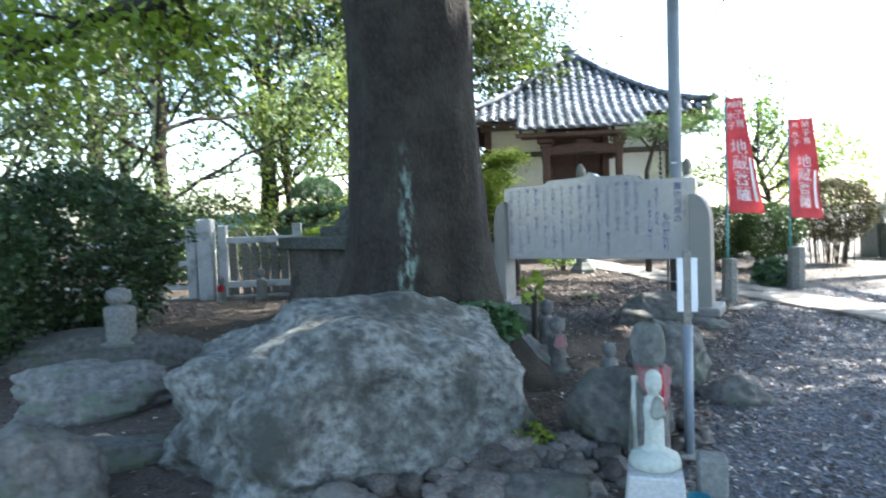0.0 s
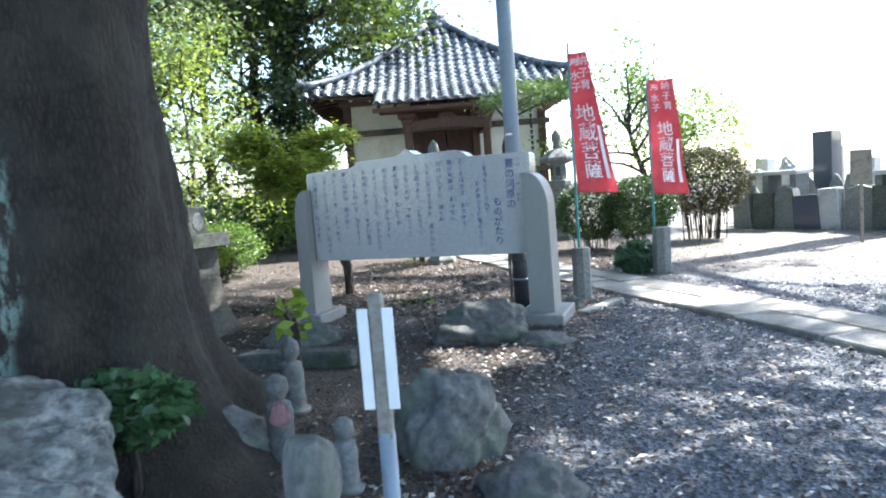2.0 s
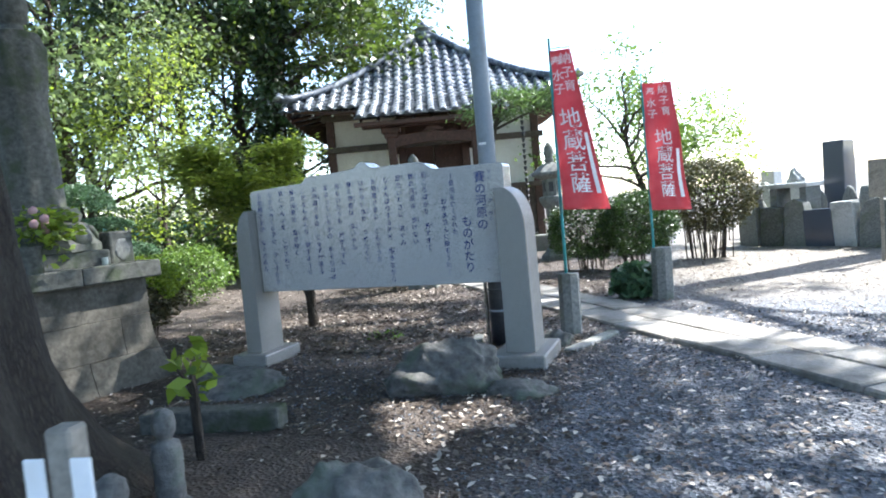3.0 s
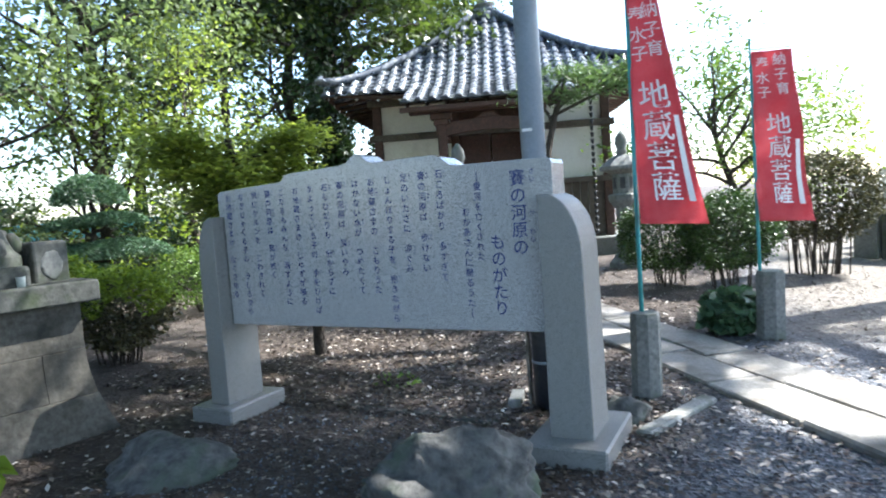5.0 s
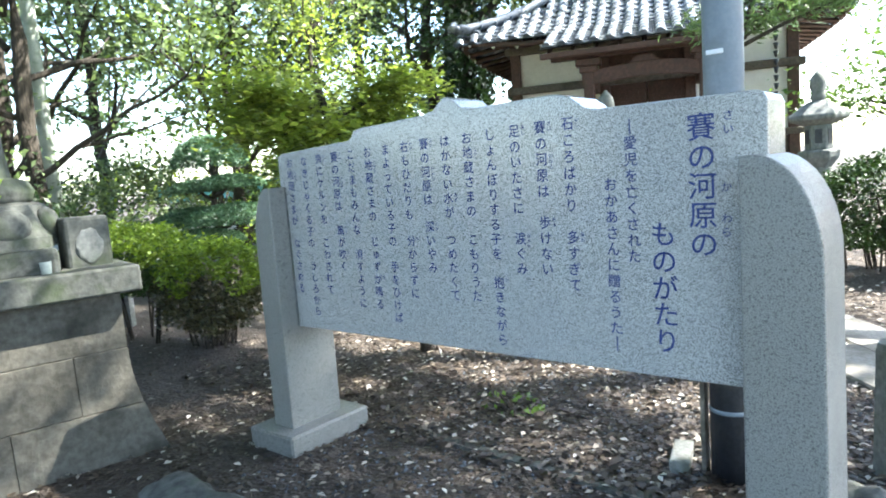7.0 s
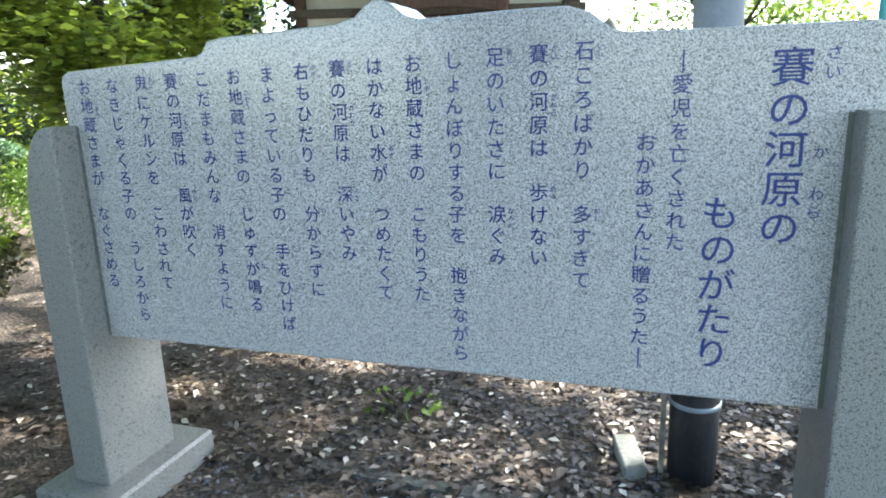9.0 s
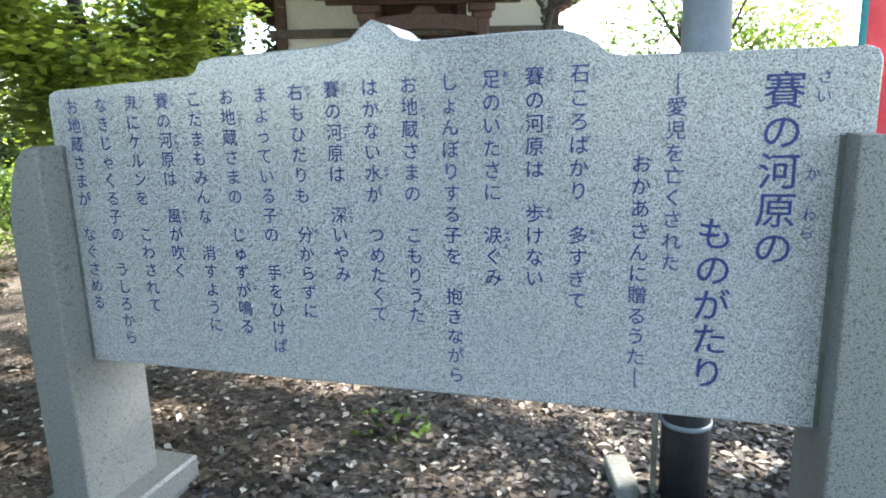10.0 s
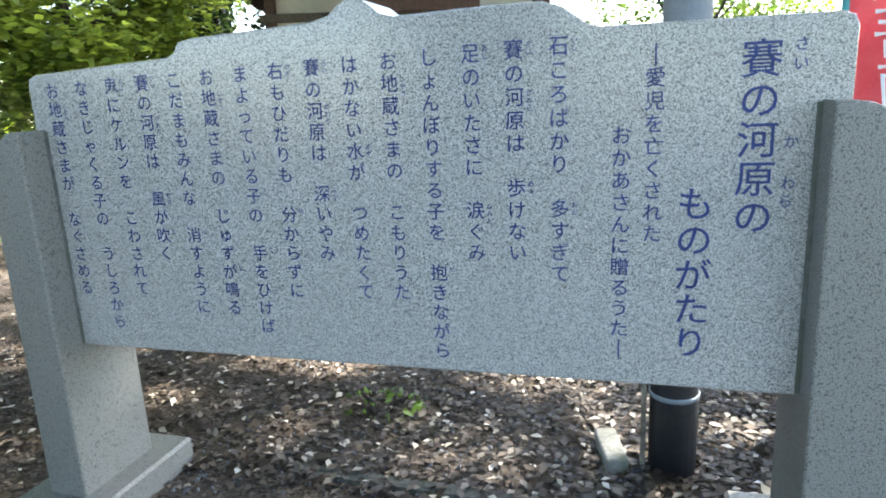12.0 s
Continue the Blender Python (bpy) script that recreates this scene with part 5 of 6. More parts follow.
# ---- graves ----
def build_graves():
    rnd = random.Random(12)

    def grave(x, y, turn, w, h, material, label, kind):
        t = thing("gravestone", label, "gravestone", pose(x, y, rise(x, y) - 0.03, 0, 0, turn), group="gravestones")
        h *= 0.86
        part("plinth", cbox(0, 0, 0, w * 1.9, w * 1.9, h * 0.22, 0.02), OLD_STONE, t)
        part("base", cbox(0, 0, h * 0.22, w * 1.4, w * 1.4, h * 0.16, 0.02), material, t)
        if kind == "pillar":
            part("stone", cbox(0, 0, h * 0.38, w, w, h * 0.62, 0.015), material, t, "upright squared stone")
        elif kind == "round":
            pts = [(-w * 0.6, h * 0.38), (w * 0.6, h * 0.38), (w * 0.6, h * 0.75)] + [(w * 0.6 * math.cos(a), h * 0.75 + h * 0.25 * math.sin(a)) for a in np.linspace(0.3, math.pi - 0.3, 8)] + [(-w * 0.6, h * 0.75)]
            part("stone", prism(pts, -w * 0.2, w * 0.2, 0.01), material, t, "round-topped stone")
        else:
            bm = rock_mesh((w * 0.75, w * 0.4, h * 0.38), rnd.randint(0, 999), 4, rough=0.2)
            part("stone", bm, material, t, "rough natural stone", True, pose(0, 0, h * 0.38))

    tones = [OLD_STONE, MOSSY_STONE, OLD_STONE, GRAVE_DARK, FENCE_STONE, OLD_STONE, MOSSY_STONE, OLD_STONE, GRAVE_DARK, OLD_STONE, FENCE_STONE]
    for k in range(11):
        c = Vector((1.50 + 0.37 * k, 18.05 - 0.30 * k))
        w, h = rnd.uniform(0.20, 0.27), rnd.uniform(0.72, 1.08)
        if k % 3 == 2:
            out = [(-w, 0), (w, 0), (w, h * 0.72), (w * 0.75, h * 0.92), (0, h), (-w * 0.75, h * 0.92), (-w, h * 0.72)]
        else:
            out = [(-w, 0), (w, 0), (w * 0.96, h * 0.95), (w * 0.9, h), (-w * 0.9, h), (-w * 0.96, h * 0.95)]
        solo("grave_slab", prism(out, -0.11, 0.11, 0.012), tones[k], "upright weathered stone slab in a crowded row of graves", "gravestone", pose(c.x, c.y, rise(c.x, c.y) - 0.05, rnd.uniform(-4, 3), rnd.uniform(-3, 3), -39 + rnd.uniform(-10, 10)), group="slabs before the graves")
    for k, (sx, wide, high) in enumerate(((0.55, 1.45, 1.16), (3.3, 1.2, 1.05))):
        t = thing("stone_table", "pale stone offering table on upright slabs among the graves", "stone table", pose(1.62 + 0.78 * sx, 18.42 - 0.63 * sx, rise(2, 18) - 0.03, 0, 0, -39), group="stone tables")
        part("top", cbox(0, 0, high, wide, 0.62, 0.09, 0.012), FENCE_STONE, t)
        for x in (-wide * 0.42, 0, wide * 0.42):
            part("support", cbox(x, 0, 0, 0.14, 0.5, high, 0.012), OLD_STONE, t)
    spec = [(1.9, 19.4, 0.26, 1.5, FENCE_STONE, "round"), (2.5, 19.2, 0.32, 1.9, FENCE_STONE, "rough"), (3.2, 18.6, 0.42, 2.35, GRAVE_DARK, "pillar"), (3.9, 18.2, 0.30, 1.6, FENCE_STONE, "pillar"), (4.5, 17.6, 0.34, 2.05, PALE_STONE, "pillar"),
            (5.2, 17.2, 0.36, 1.8, FENCE_STONE, "rough"), (5.9, 16.6, 0.34, 2.0, FENCE_STONE, "pillar"), (2.2, 20.8, 0.34, 1.8, FENCE_STONE, "pillar"), (3.6, 20.2, 0.34, 2.0, FENCE_STONE, "pillar"), (5.4, 19.2, 0.36, 2.2, GRAVE_DARK, "pillar"), (6.8, 16.0, 0.36, 1.9, FENCE_STONE, "pillar")]
    for x, y, w, h, mt, kind in spec:
        lab = {"round": "round-topped weathered gravestone on a plinth", "rough": "rough natural memorial stone on a plinth", "pillar": "squared granite gravestone on a stepped plinth"}[kind]
        grave(x, y, -39 + rnd.uniform(-4, 4), w, h, mt, ("dark blue polished " if mt is GRAVE_DARK else "") + lab, kind)
    for k in range(14):
        x, y = 1.7 + 0.36 * k + rnd.uniform(-0.1, 0.1), 19.1 - 0.29 * k + rnd.uniform(-0.15, 0.15)
        solo("small_grave", rock_mesh((0.16, 0.12, rnd.uniform(0.25, 0.5)), 300 + k, 3, rough=0.18), OLD_STONE, "small rough memorial stone among the graves", "gravestone", pose(x, y, rise(x, y) + 0.35, 0, 0, rnd.uniform(0, 360)), True, "small grave stones")
    for k, (x, y) in enumerate(((1.75, 18.75), (2.75, 17.95), (4.0, 16.95))):
        t = thing("grave_terrace_slab", "pale stone terrace slab carrying small memorial stones", "stone slab", pose(x, y, rise(x, y), 0, 0, -39))
        part("slab", cbox(0.2, 0.5, 0.28, 1.35, 1.0, 0.10, 0.015), FENCE_STONE, t)
        part("support", cbox(0.2, 0.5, -0.05, 1.2, 0.85, 0.33, 0.01), OLD_STONE, t)
    part_w = thing("grave_terrace", "low stone retaining kerb under the row of graves", "kerb")
    for k in range(5):
        part("kerb_stone", cbox(0, 0, 0, 1.05, 0.18, 0.35, 0.02), OLD_STONE, part_w, "", False, pose(1.9 + 0.84 * k, 18.6 - 0.68 * k, 0.1, 0, 0, -39))
    solo("wooden_tablet", cbox(0, 0, 0, 0.30, 0.02, 0.55, 0.004), POST_WOOD, "pale wooden notice board on a stake among the graves", "sign", pose(2.92, 14.35, 1.12, 0, 0, -10))
    solo("wooden_stake", cbox(0, 0.03, 0, 0.05, 0.03, 1.5, 0.004), POST_WOOD, "slim wooden stake holding a notice board", "stake", pose(2.92, 14.35, 0.15, 0, 0, -10))


build_graves()


# ---- stone fence ----
def build_fence():
    e = Vector((0.839, 0.545))
    o = Vector((-8.98, 8.05))
    t = thing("stone_fence", "light grey stone fence with square posts and two rails", "fence", pose(o.x, o.y, rise(o.x, o.y) - 0.03, 0, 0, 33))
    part("gate_post", cbox(0, 0, 0, 0.26, 0.26, 1.42, 0.02), FENCE_STONE, t, "thick gate post")
    for x0, x1 in ((-2.6, -0.25), (0.28, 1.55)):
        n = 3 if x1 - x0 > 2 else 2
        for k in range(n):
            x = x0 + (x1 - x0) * k / (n - 1)
            part("fence_post", cbox(x, 0, 0, 0.15, 0.15, 1.30, 0.015), FENCE_STONE, t)
        for z in (0.22, 0.98):
            part("rail", cbox((x0 + x1) / 2, 0, z, x1 - x0, 0.10, 0.11, 0.01), FENCE_STONE, t)
        if x0 < 0:
            part("rail", cbox((x0 + x1) / 2, 0, 0.62, x1 - x0, 0.08, 0.09, 0.01), FENCE_STONE, t)
    part("ground_sill", cbox(-0.5, 0.05, -0.05, 4.6, 0.34, 0.12, 0.02), OLD_STONE, t)
    rnd = random.Random(2)
    for k in range(9):
        x, y = -9.3 + 0.15 * k + rnd.uniform(-0.03, 0.03), 8.75 + 0.1 * k
        solo("memorial_stone", prism([(-0.07, 0), (0.07, 0), (0.065, 0.9 + 0.1 * (k % 3)), (0.0, 1.02 + 0.1 * (k % 3)), (-0.065, 0.9 + 0.1 * (k % 3))], -0.05, 0.05, 0.01), OLD_STONE, "slim upright memorial stone behind the stone fence", "memorial stone", pose(x, y, rise(x, y) - 0.05, 0, 0, 33 + rnd.uniform(-8, 8)), group="slim memorial stones")
    for k, (x, y) in enumerate(((-8.35, 7.75), (-9.25, 7.3), (-7.9, 8.2))):
        figure("small dark stone figure before the fence", x, y, 0.45 + 0.05 * k, 20, OLD_STONE, bib=(RED_CLOTH, "red cloth bib on a small stone figure") if k == 0 else None)


build_fence()


def build_distance():
    t = thing("far_shed", "low far shed with a turquoise sheet roof", "shed", pose(-20.5, 22.5, 0.15, 0, 0, 42))
    part("wall", cbox(0, 0, 0, 9, 4, 1.35, 0.02), PLASTER, t)
    part("roof", prism([(-4.8, 1.35), (4.8, 1.35), (4.8, 1.45), (-4.8, 1.45)], -2.3, 2.3, 0.02), TEAL_SHEET, t, "turquoise sheet roof")
    part("fascia", cbox(0, -2.32, 1.15, 9.6, 0.05, 0.55, 0.01), TEAL_SHEET, t)
    t = thing("pale_pole", "tall pale blue-grey painted pole behind the trees", "pole", pose(-14.0, 11.2, 0.1))
    part("shaft", lathe(bmesh.new(), [(0.13, 0), (0.12, 5), (0.10, 12)], 16), PALE_STONE, t, "", True)
    part("collar", lathe(bmesh.new(), [(0.2, 0), (0.2, 0.5), (0.14, 0.55)], 16), CONCRETE, t, "", True)


build_distance()
build_roof_tiles()


# ---- shrubs and trees ----
def shrub(name, label, x, y, w, d, h, leaf, size, n, seed, lift=0.0, group="", z=None, stems=5, lumpy=0.25, under=None):
    """A clipped or loose bush: stems, and leaves in a lumpy shell."""
    rng = np.random.default_rng(seed)
    base = rise(x, y) if z is None else z
    t = thing(name, label, "shrub", pose(x, y, base), group)
    bm = bmesh.new()
    for k in range(stems):
        a = rng.uniform(0, 6.28)
        r = 0.35 * w
        b = rng.uniform(0.1, 0.75) if stems > 10 else 0.15
        tube(bm, [(b * r * math.cos(a), b * r * math.sin(a), -0.05), ((0.3 + b) / 1.3 * r * math.cos(a + 0.2), (0.3 + b) / 1.3 * r * math.sin(a + 0.2), lift + h * 0.25), (r * math.cos(a), r * math.sin(a), lift + h * 0.6)], [0.022, 0.016, 0.007] if stems < 10 else [0.012, 0.010, 0.006], 5)
    tagged(part("woody_base", bm, TWIG_BARK, t, "dark woody stems"), kind="stuff")
    v = rng.normal(size=(n, 3))
    v /= np.linalg.norm(v, axis=1)[:, None]
    lump = np.array([1 + lumpy * noise.noise(Vector(p * 2.3) + Vector((seed * 1.7, 0, 0))) + lumpy * 0.5 * noise.noise(Vector(p * 6.1) + Vector((seed * 0.7, 0, 0))) for p in v])
    r = lump * np.clip(rng.normal(0.93, 0.09, n), 0.4, 1.1)
    c = v * r[:, None] * np.array([w / 2, d / 2, h / 2]) + np.array([0, 0, lift + h / 2])
    c = c[c[:, 2] > 0.02]
    # Lower shell leaves: shade put into a darker colour, brown where twiggy.
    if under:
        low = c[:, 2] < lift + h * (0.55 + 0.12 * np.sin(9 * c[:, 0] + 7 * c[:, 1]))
        quads("shaded_lower_foliage", leaves_at(c[low], size, rng, 0.1, 0.5), under, t)
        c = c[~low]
    quads("foliage", leaves_at(c, size, rng, 0.1, 0.5), leaf, t)
    return t


shrub("azalea_bush", "clipped round dark green azalea bush beside the banner", -1.42, 15.0, 1.35, 1.2, 1.05, LEAF_CLIPPED, 0.055, 11000, 1, 0.22, "azalea bushes", stems=16, lumpy=0.12)
shrub("azalea_bush", "clipped round dark green azalea bush beside the banner", -0.52, 14.7, 1.25, 1.2, 1.05, LEAF_CLIPPED, 0.055, 11000, 2, 0.26, "azalea bushes", stems=16, lumpy=0.12)
shrub("azalea_bush", "clipped round green azalea bush behind the banner", -0.9, 18.2, 1.6, 1.2, 1.0, LEAF_HEDGE, 0.06, 4000, 3, 0.05, "azalea bushes")
shrub("upright_shrub", "tall brownish shrub with many thin bare stems near the graves", 0.62, 16.0, 1.55, 1.2, 1.3, LEAF_BROWN, 0.06, 11000, 4, 0.48, stems=30, lumpy=0.2)
shrub("upright_shrub", "yellow-green shrub behind the banners", 0.5, 19.6, 2.6, 1.4, 2.3, LEAF_LIME, 0.10, 3000, 5, 1.0, stems=12, lumpy=0.5)
shrub("grass_tuft", "tuft of dark green sedge around a post", -0.38, 11.62, 0.5, 0.45, 0.42, LEAF_PINE, 0.16, 700, 6, stems=2)
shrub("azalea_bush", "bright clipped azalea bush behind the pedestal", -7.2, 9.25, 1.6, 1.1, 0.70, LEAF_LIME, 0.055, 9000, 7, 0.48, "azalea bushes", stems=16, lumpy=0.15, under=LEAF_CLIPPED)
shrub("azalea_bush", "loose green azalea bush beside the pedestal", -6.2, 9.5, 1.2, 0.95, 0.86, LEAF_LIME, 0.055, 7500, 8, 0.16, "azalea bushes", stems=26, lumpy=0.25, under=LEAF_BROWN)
shrub("azalea_bush", "round green azalea bush under the maple", -8.0, 12.4, 1.6, 1.4, 0.95, LEAF_HEDGE, 0.06, 4200, 9, 0.1, "azalea bushes")
shrub("azalea_bush", "round green azalea bush behind the tablet", -4.6, 13.9, 1.4, 1.2, 0.8, LEAF_HEDGE, 0.06, 3500, 10, 0.1, "azalea bushes")
shrub("hedge_bush", "large dark green camellia bush beside the fence", -7.7, 4.9, 2.7, 1.7, 2.0, LEAF_BLACK, 0.085, 15000, 11, 0.12, stems=9, lumpy=0.3)
shrub("hedge_bush", "large dark green camellia bush beside the fence", -7.4, 3.4, 1.9, 1.5, 1.7, LEAF_BLACK, 0.085, 9000, 12, 0.12, stems=9, lumpy=0.3)
shrub("fern_tuft", "tuft of dark fern at the boulder's edge", -2.02, 4.30, 0.55, 0.4, 0.32, MOSS, 0.075, 1300, 13, 0.26, stems=2)
shrub("weed", "tall bright yellow-green seedling with broad leaves on bare earth", -2.26, 6.0, 0.26, 0.24, 0.30, LEAF_LIME, 0.12, 34, 14, 0.34, stems=3)
shrub("weed", "low sprigs of green weed in the leaf litter", -2.75, 9.35, 0.42, 0.25, 0.10, LEAF_HEDGE, 0.05, 60, 16, stems=3)
shrub("weed", "small bright green weed beside the boulder", -1.42, 3.55, 0.34, 0.22, 0.14, LEAF_LIME, 0.05, 160, 15, stems=2)


def maple():
    rng = np.random.default_rng(17)
    t = thing("maple_tree", "small leaning maple with layered fresh green foliage", "tree", pose(-4.1, 10.15, rise(-4.1, 10.15)))
    bm = bmesh.new()
    tube(bm, [(0, 0, -0.1), (-0.02, 0.02, 0.4), (-0.2, -0.05, 0.9), (-0.5, -0.25, 1.45), (-0.6, -0.4, 2.2)], [0.075, 0.065, 0.055, 0.045, 0.03], 10)
    part("trunk", bm, TWIG_BARK, t, "thin dark leaning trunk", True)
    bm = bmesh.new()
    tips = []
    for k in range(11):
        a = 2 * math.pi * k / 11
        limb(bm, (-0.56, -0.34, 1.42 + 0.06 * k), (math.cos(a * 5), math.sin(a * 5), 0.15), rng.uniform(0.36, 0.66), 0.024, rng, tips, 1, 0.3, 0.0)
    part("branching", bm, TWIG_BARK, t)
    c = cloud(np.array(tips), int(17000 / len(tips)), 0.17, rng, 0.4)
    quads("crown", leaves_at(c, 0.062, rng, 0.1, 0.8, 0.7), LEAF_MAPLE, t)


maple()


def cloud_pine():
    rng = np.random.default_rng(19)
    t = thing("cloud_pine", "clipped garden pine with layered flat foliage pads", "tree", pose(-9.5, 11.7, rise(-9.5, 11.7) + 0.0))
    bm = bmesh.new()
    tube(bm, [(0, 0, -0.1), (0.08, 0, 0.6), (-0.08, 0.05, 1.2), (0.05, 0, 1.7), (0, 0, 2.05)], [0.09, 0.08, 0.06, 0.045, 0.03], 9)
    pads = [(0.0, 0, 1.86, 0.52, 0.46), (-0.38, 0.0, 1.46, 0.46, 0.17), (0.34, 0.05, 1.50, 0.50, 0.18), (-0.35, -0.1, 0.98, 0.62, 0.26), (0.55, 0.0, 1.00, 0.72, 0.28), (0.1, -0.35, 0.72, 0.6, 0.2)]
    for x, y, z, r, h in pads:
        tube(bm, [(0, 0, z - 0.15), (x * 0.6, y * 0.6, z - 0.1), (x, y, z)], [0.035, 0.025, 0.012], 6)
    part("trunk", bm, TWIG_BARK, t, "thin bent trunk", True)
    for x, y, z, r, h in pads:
        n = 4200
        v = rng.normal(size=(n, 3))
        v /= np.linalg.norm(v, axis=1)[:, None]
        v[:, 2] = np.abs(v[:, 2]) * 1.0 - 0.15
        c = v * np.array([r * 1.12, r, h]) * rng.uniform(0.85, 1.05, n)[:, None] + np.array([x, y, z])
        tagged(quads("needle_pad", leaves_at(c, 0.085, rng, -0.3, 0.2), LEAF_PINE, t), kind="stuff")


cloud_pine()


def pine_by_hall():
    rng = np.random.default_rng(23)
    t = thing("pine_tree", "slender garden pine reaching across the hall's wall", "tree", pose(-2.62, 13.35, rise(-2.6, 13.3)))
    bm = bmesh.new()
    tube(bm, [(0, 0, -0.1), (0.03, 0, 1.0), (0.0, 0.05, 2.0), (0.15, 0.05, 2.55), (0.3, 0, 2.9)], [0.07, 0.06, 0.05, 0.035, 0.02], 9)
    part("trunk", bm, TWIG_BARK, t, "thin pine trunk", True)
    bm = bmesh.new()
    pads = [(0.35, 0.0, 2.98, 0.42), (0.75, 0.05, 2.90, 0.40), (1.0, -0.1, 2.74, 0.36), (0.35, 0.1, 2.70, 0.36), (-0.15, 0.1, 2.78, 0.30), (1.2, 0.1, 2.98, 0.26)]
    for x, y, z, r in pads:
        tube(bm, [(0.05, 0.03, z - 0.3), (x * 0.6, y * 0.6, z - 0.12), (x, y, z - 0.02)], [0.025, 0.018, 0.008], 6)
    part("branching", bm, TWIG_BARK, t)
    for x, y, z, r in pads:
        c = rng.normal(size=(420, 3)) * np.array([r * 0.5, r * 0.5, 0.06]) + np.array([x, y, z])
        tagged(quads("needle_pad", leaves_at(c, 0.12, rng, -0.2, 0.16), LEAF_PINE_LIGHT, t), kind="stuff")


pine_by_hall()


def wild_tree(label, x, y, h, spread, r0, leaf, size, n, seed, first=0.35, trunk_mat=TWIG_BARK, lean=(0, 0), clump=0.5, name="tree"):
    """A wood tree: a tapering trunk, forked limbs, an uneven crown with gaps."""
    rng = np.random.default_rng(seed)
    t = thing(name, label, "tree", pose(x, y, rise(x, y)), "wood behind the fence" if name == "wood_tree" else "")
    bm = bmesh.new()
    pts = [(lean[0] * k / 6 + rng.normal() * 0.05 * h / 8, lean[1] * k / 6 + rng.normal() * 0.05 * h / 8, -0.1 + h * 0.9 * k / 6) for k in range(7)]
    tube(bm, pts, [r0 * (1 - 0.8 * k / 6) for k in range(7)], 10)
    part("trunk", bm, trunk_mat, t, "tapered trunk", True)
    bm = bmesh.new()
    tips = []
    for k in range(12):
        f = first + (0.95 - first) * k / 11
        p = Vector(pts[0]).lerp(Vector(pts[-1]), f)
        a = 2.4 * k + rng.uniform(-0.4, 0.4)
        limb(bm, p, (math.cos(a), math.sin(a), 0.35 + 0.6 * f), spread * (1.1 - 0.55 * f) * rng.uniform(0.7, 1.1), r0 * 0.32, rng, tips, 1, 0.35, 0.1)
    part("branching", bm, trunk_mat, t, "forked limbs")
    c = gapped(cloud(np.array(tips), max(4, int(n / len(tips))), clump, rng, 0.6), x, y, rise(x, y))
    quads("crown", leaves_at(c, size, rng, 0.3, 0.5), leaf, t)
    return t


WOOD = [(-14.5, 7.5, 8.5, 3.6, 0.20, LEAF_MID, 0.16, 7000), (-13.2, 10.6, 9.5, 3.8, 0.2, LEAF_MID, 0.16, 8000), (-17.0, 11.5, 11, 4.4, 0.25, LEAF_MID, 0.2, 7000), (-12.5, 14.2, 8.0, 3.4, 0.17, LEAF_MID, 0.15, 7000),
        (-15.5, 16.5, 11, 4.2, 0.25, LEAF_MID, 0.2, 7000), (-13.2, 18.6, 9.5, 3.4, 0.2, LEAF_BLACK, 0.18, 8000), (-18.5, 7.0, 10, 4.2, 0.22, LEAF_LIME, 0.2, 6000), (-20.5, 15.0, 12, 5.0, 0.25, LEAF_MID, 0.24, 6000),
        (-14.0, 22.5, 12, 4.5, 0.28, LEAF_BLACK, 0.22, 8000), (-16.0, 4.2, 8.5, 3.6, 0.2, LEAF_LIME, 0.17, 6000), (-10.6, 14.8, 5.2, 2.0, 0.10, LEAF_MAPLE, 0.11, 4500), (-12.4, 13.6, 4.5, 2.0, 0.09, LEAF_LIME, 0.11, 4000),
        (-18.5, 20.0, 12, 5.0, 0.28, LEAF_MID, 0.25, 6000), (-12.0, 8.2, 4.0, 2.0, 0.08, LEAF_MID, 0.11, 4000), (-21.0, 9.5, 11, 5.0, 0.25, LEAF_MID, 0.25, 5000), (-12.2, 6.2, 5.5, 2.4, 0.10, LEAF_MID, 0.12, 5000)]
for k, (x, y, h, s, r, lf, sz, n) in enumerate(WOOD):
    n = int(n * (0.6 if y < 13 else 0.75))
    wild_tree("wood tree with bright uneven foliage behind the fence" if lf is not LEAF_BLACK else "dark evergreen tree beside the temple hall", x, y, h, s, r, lf, sz, n, 100 + k, 0.15 if h < 7 else 0.22, clump=0.38, name="wood_tree")


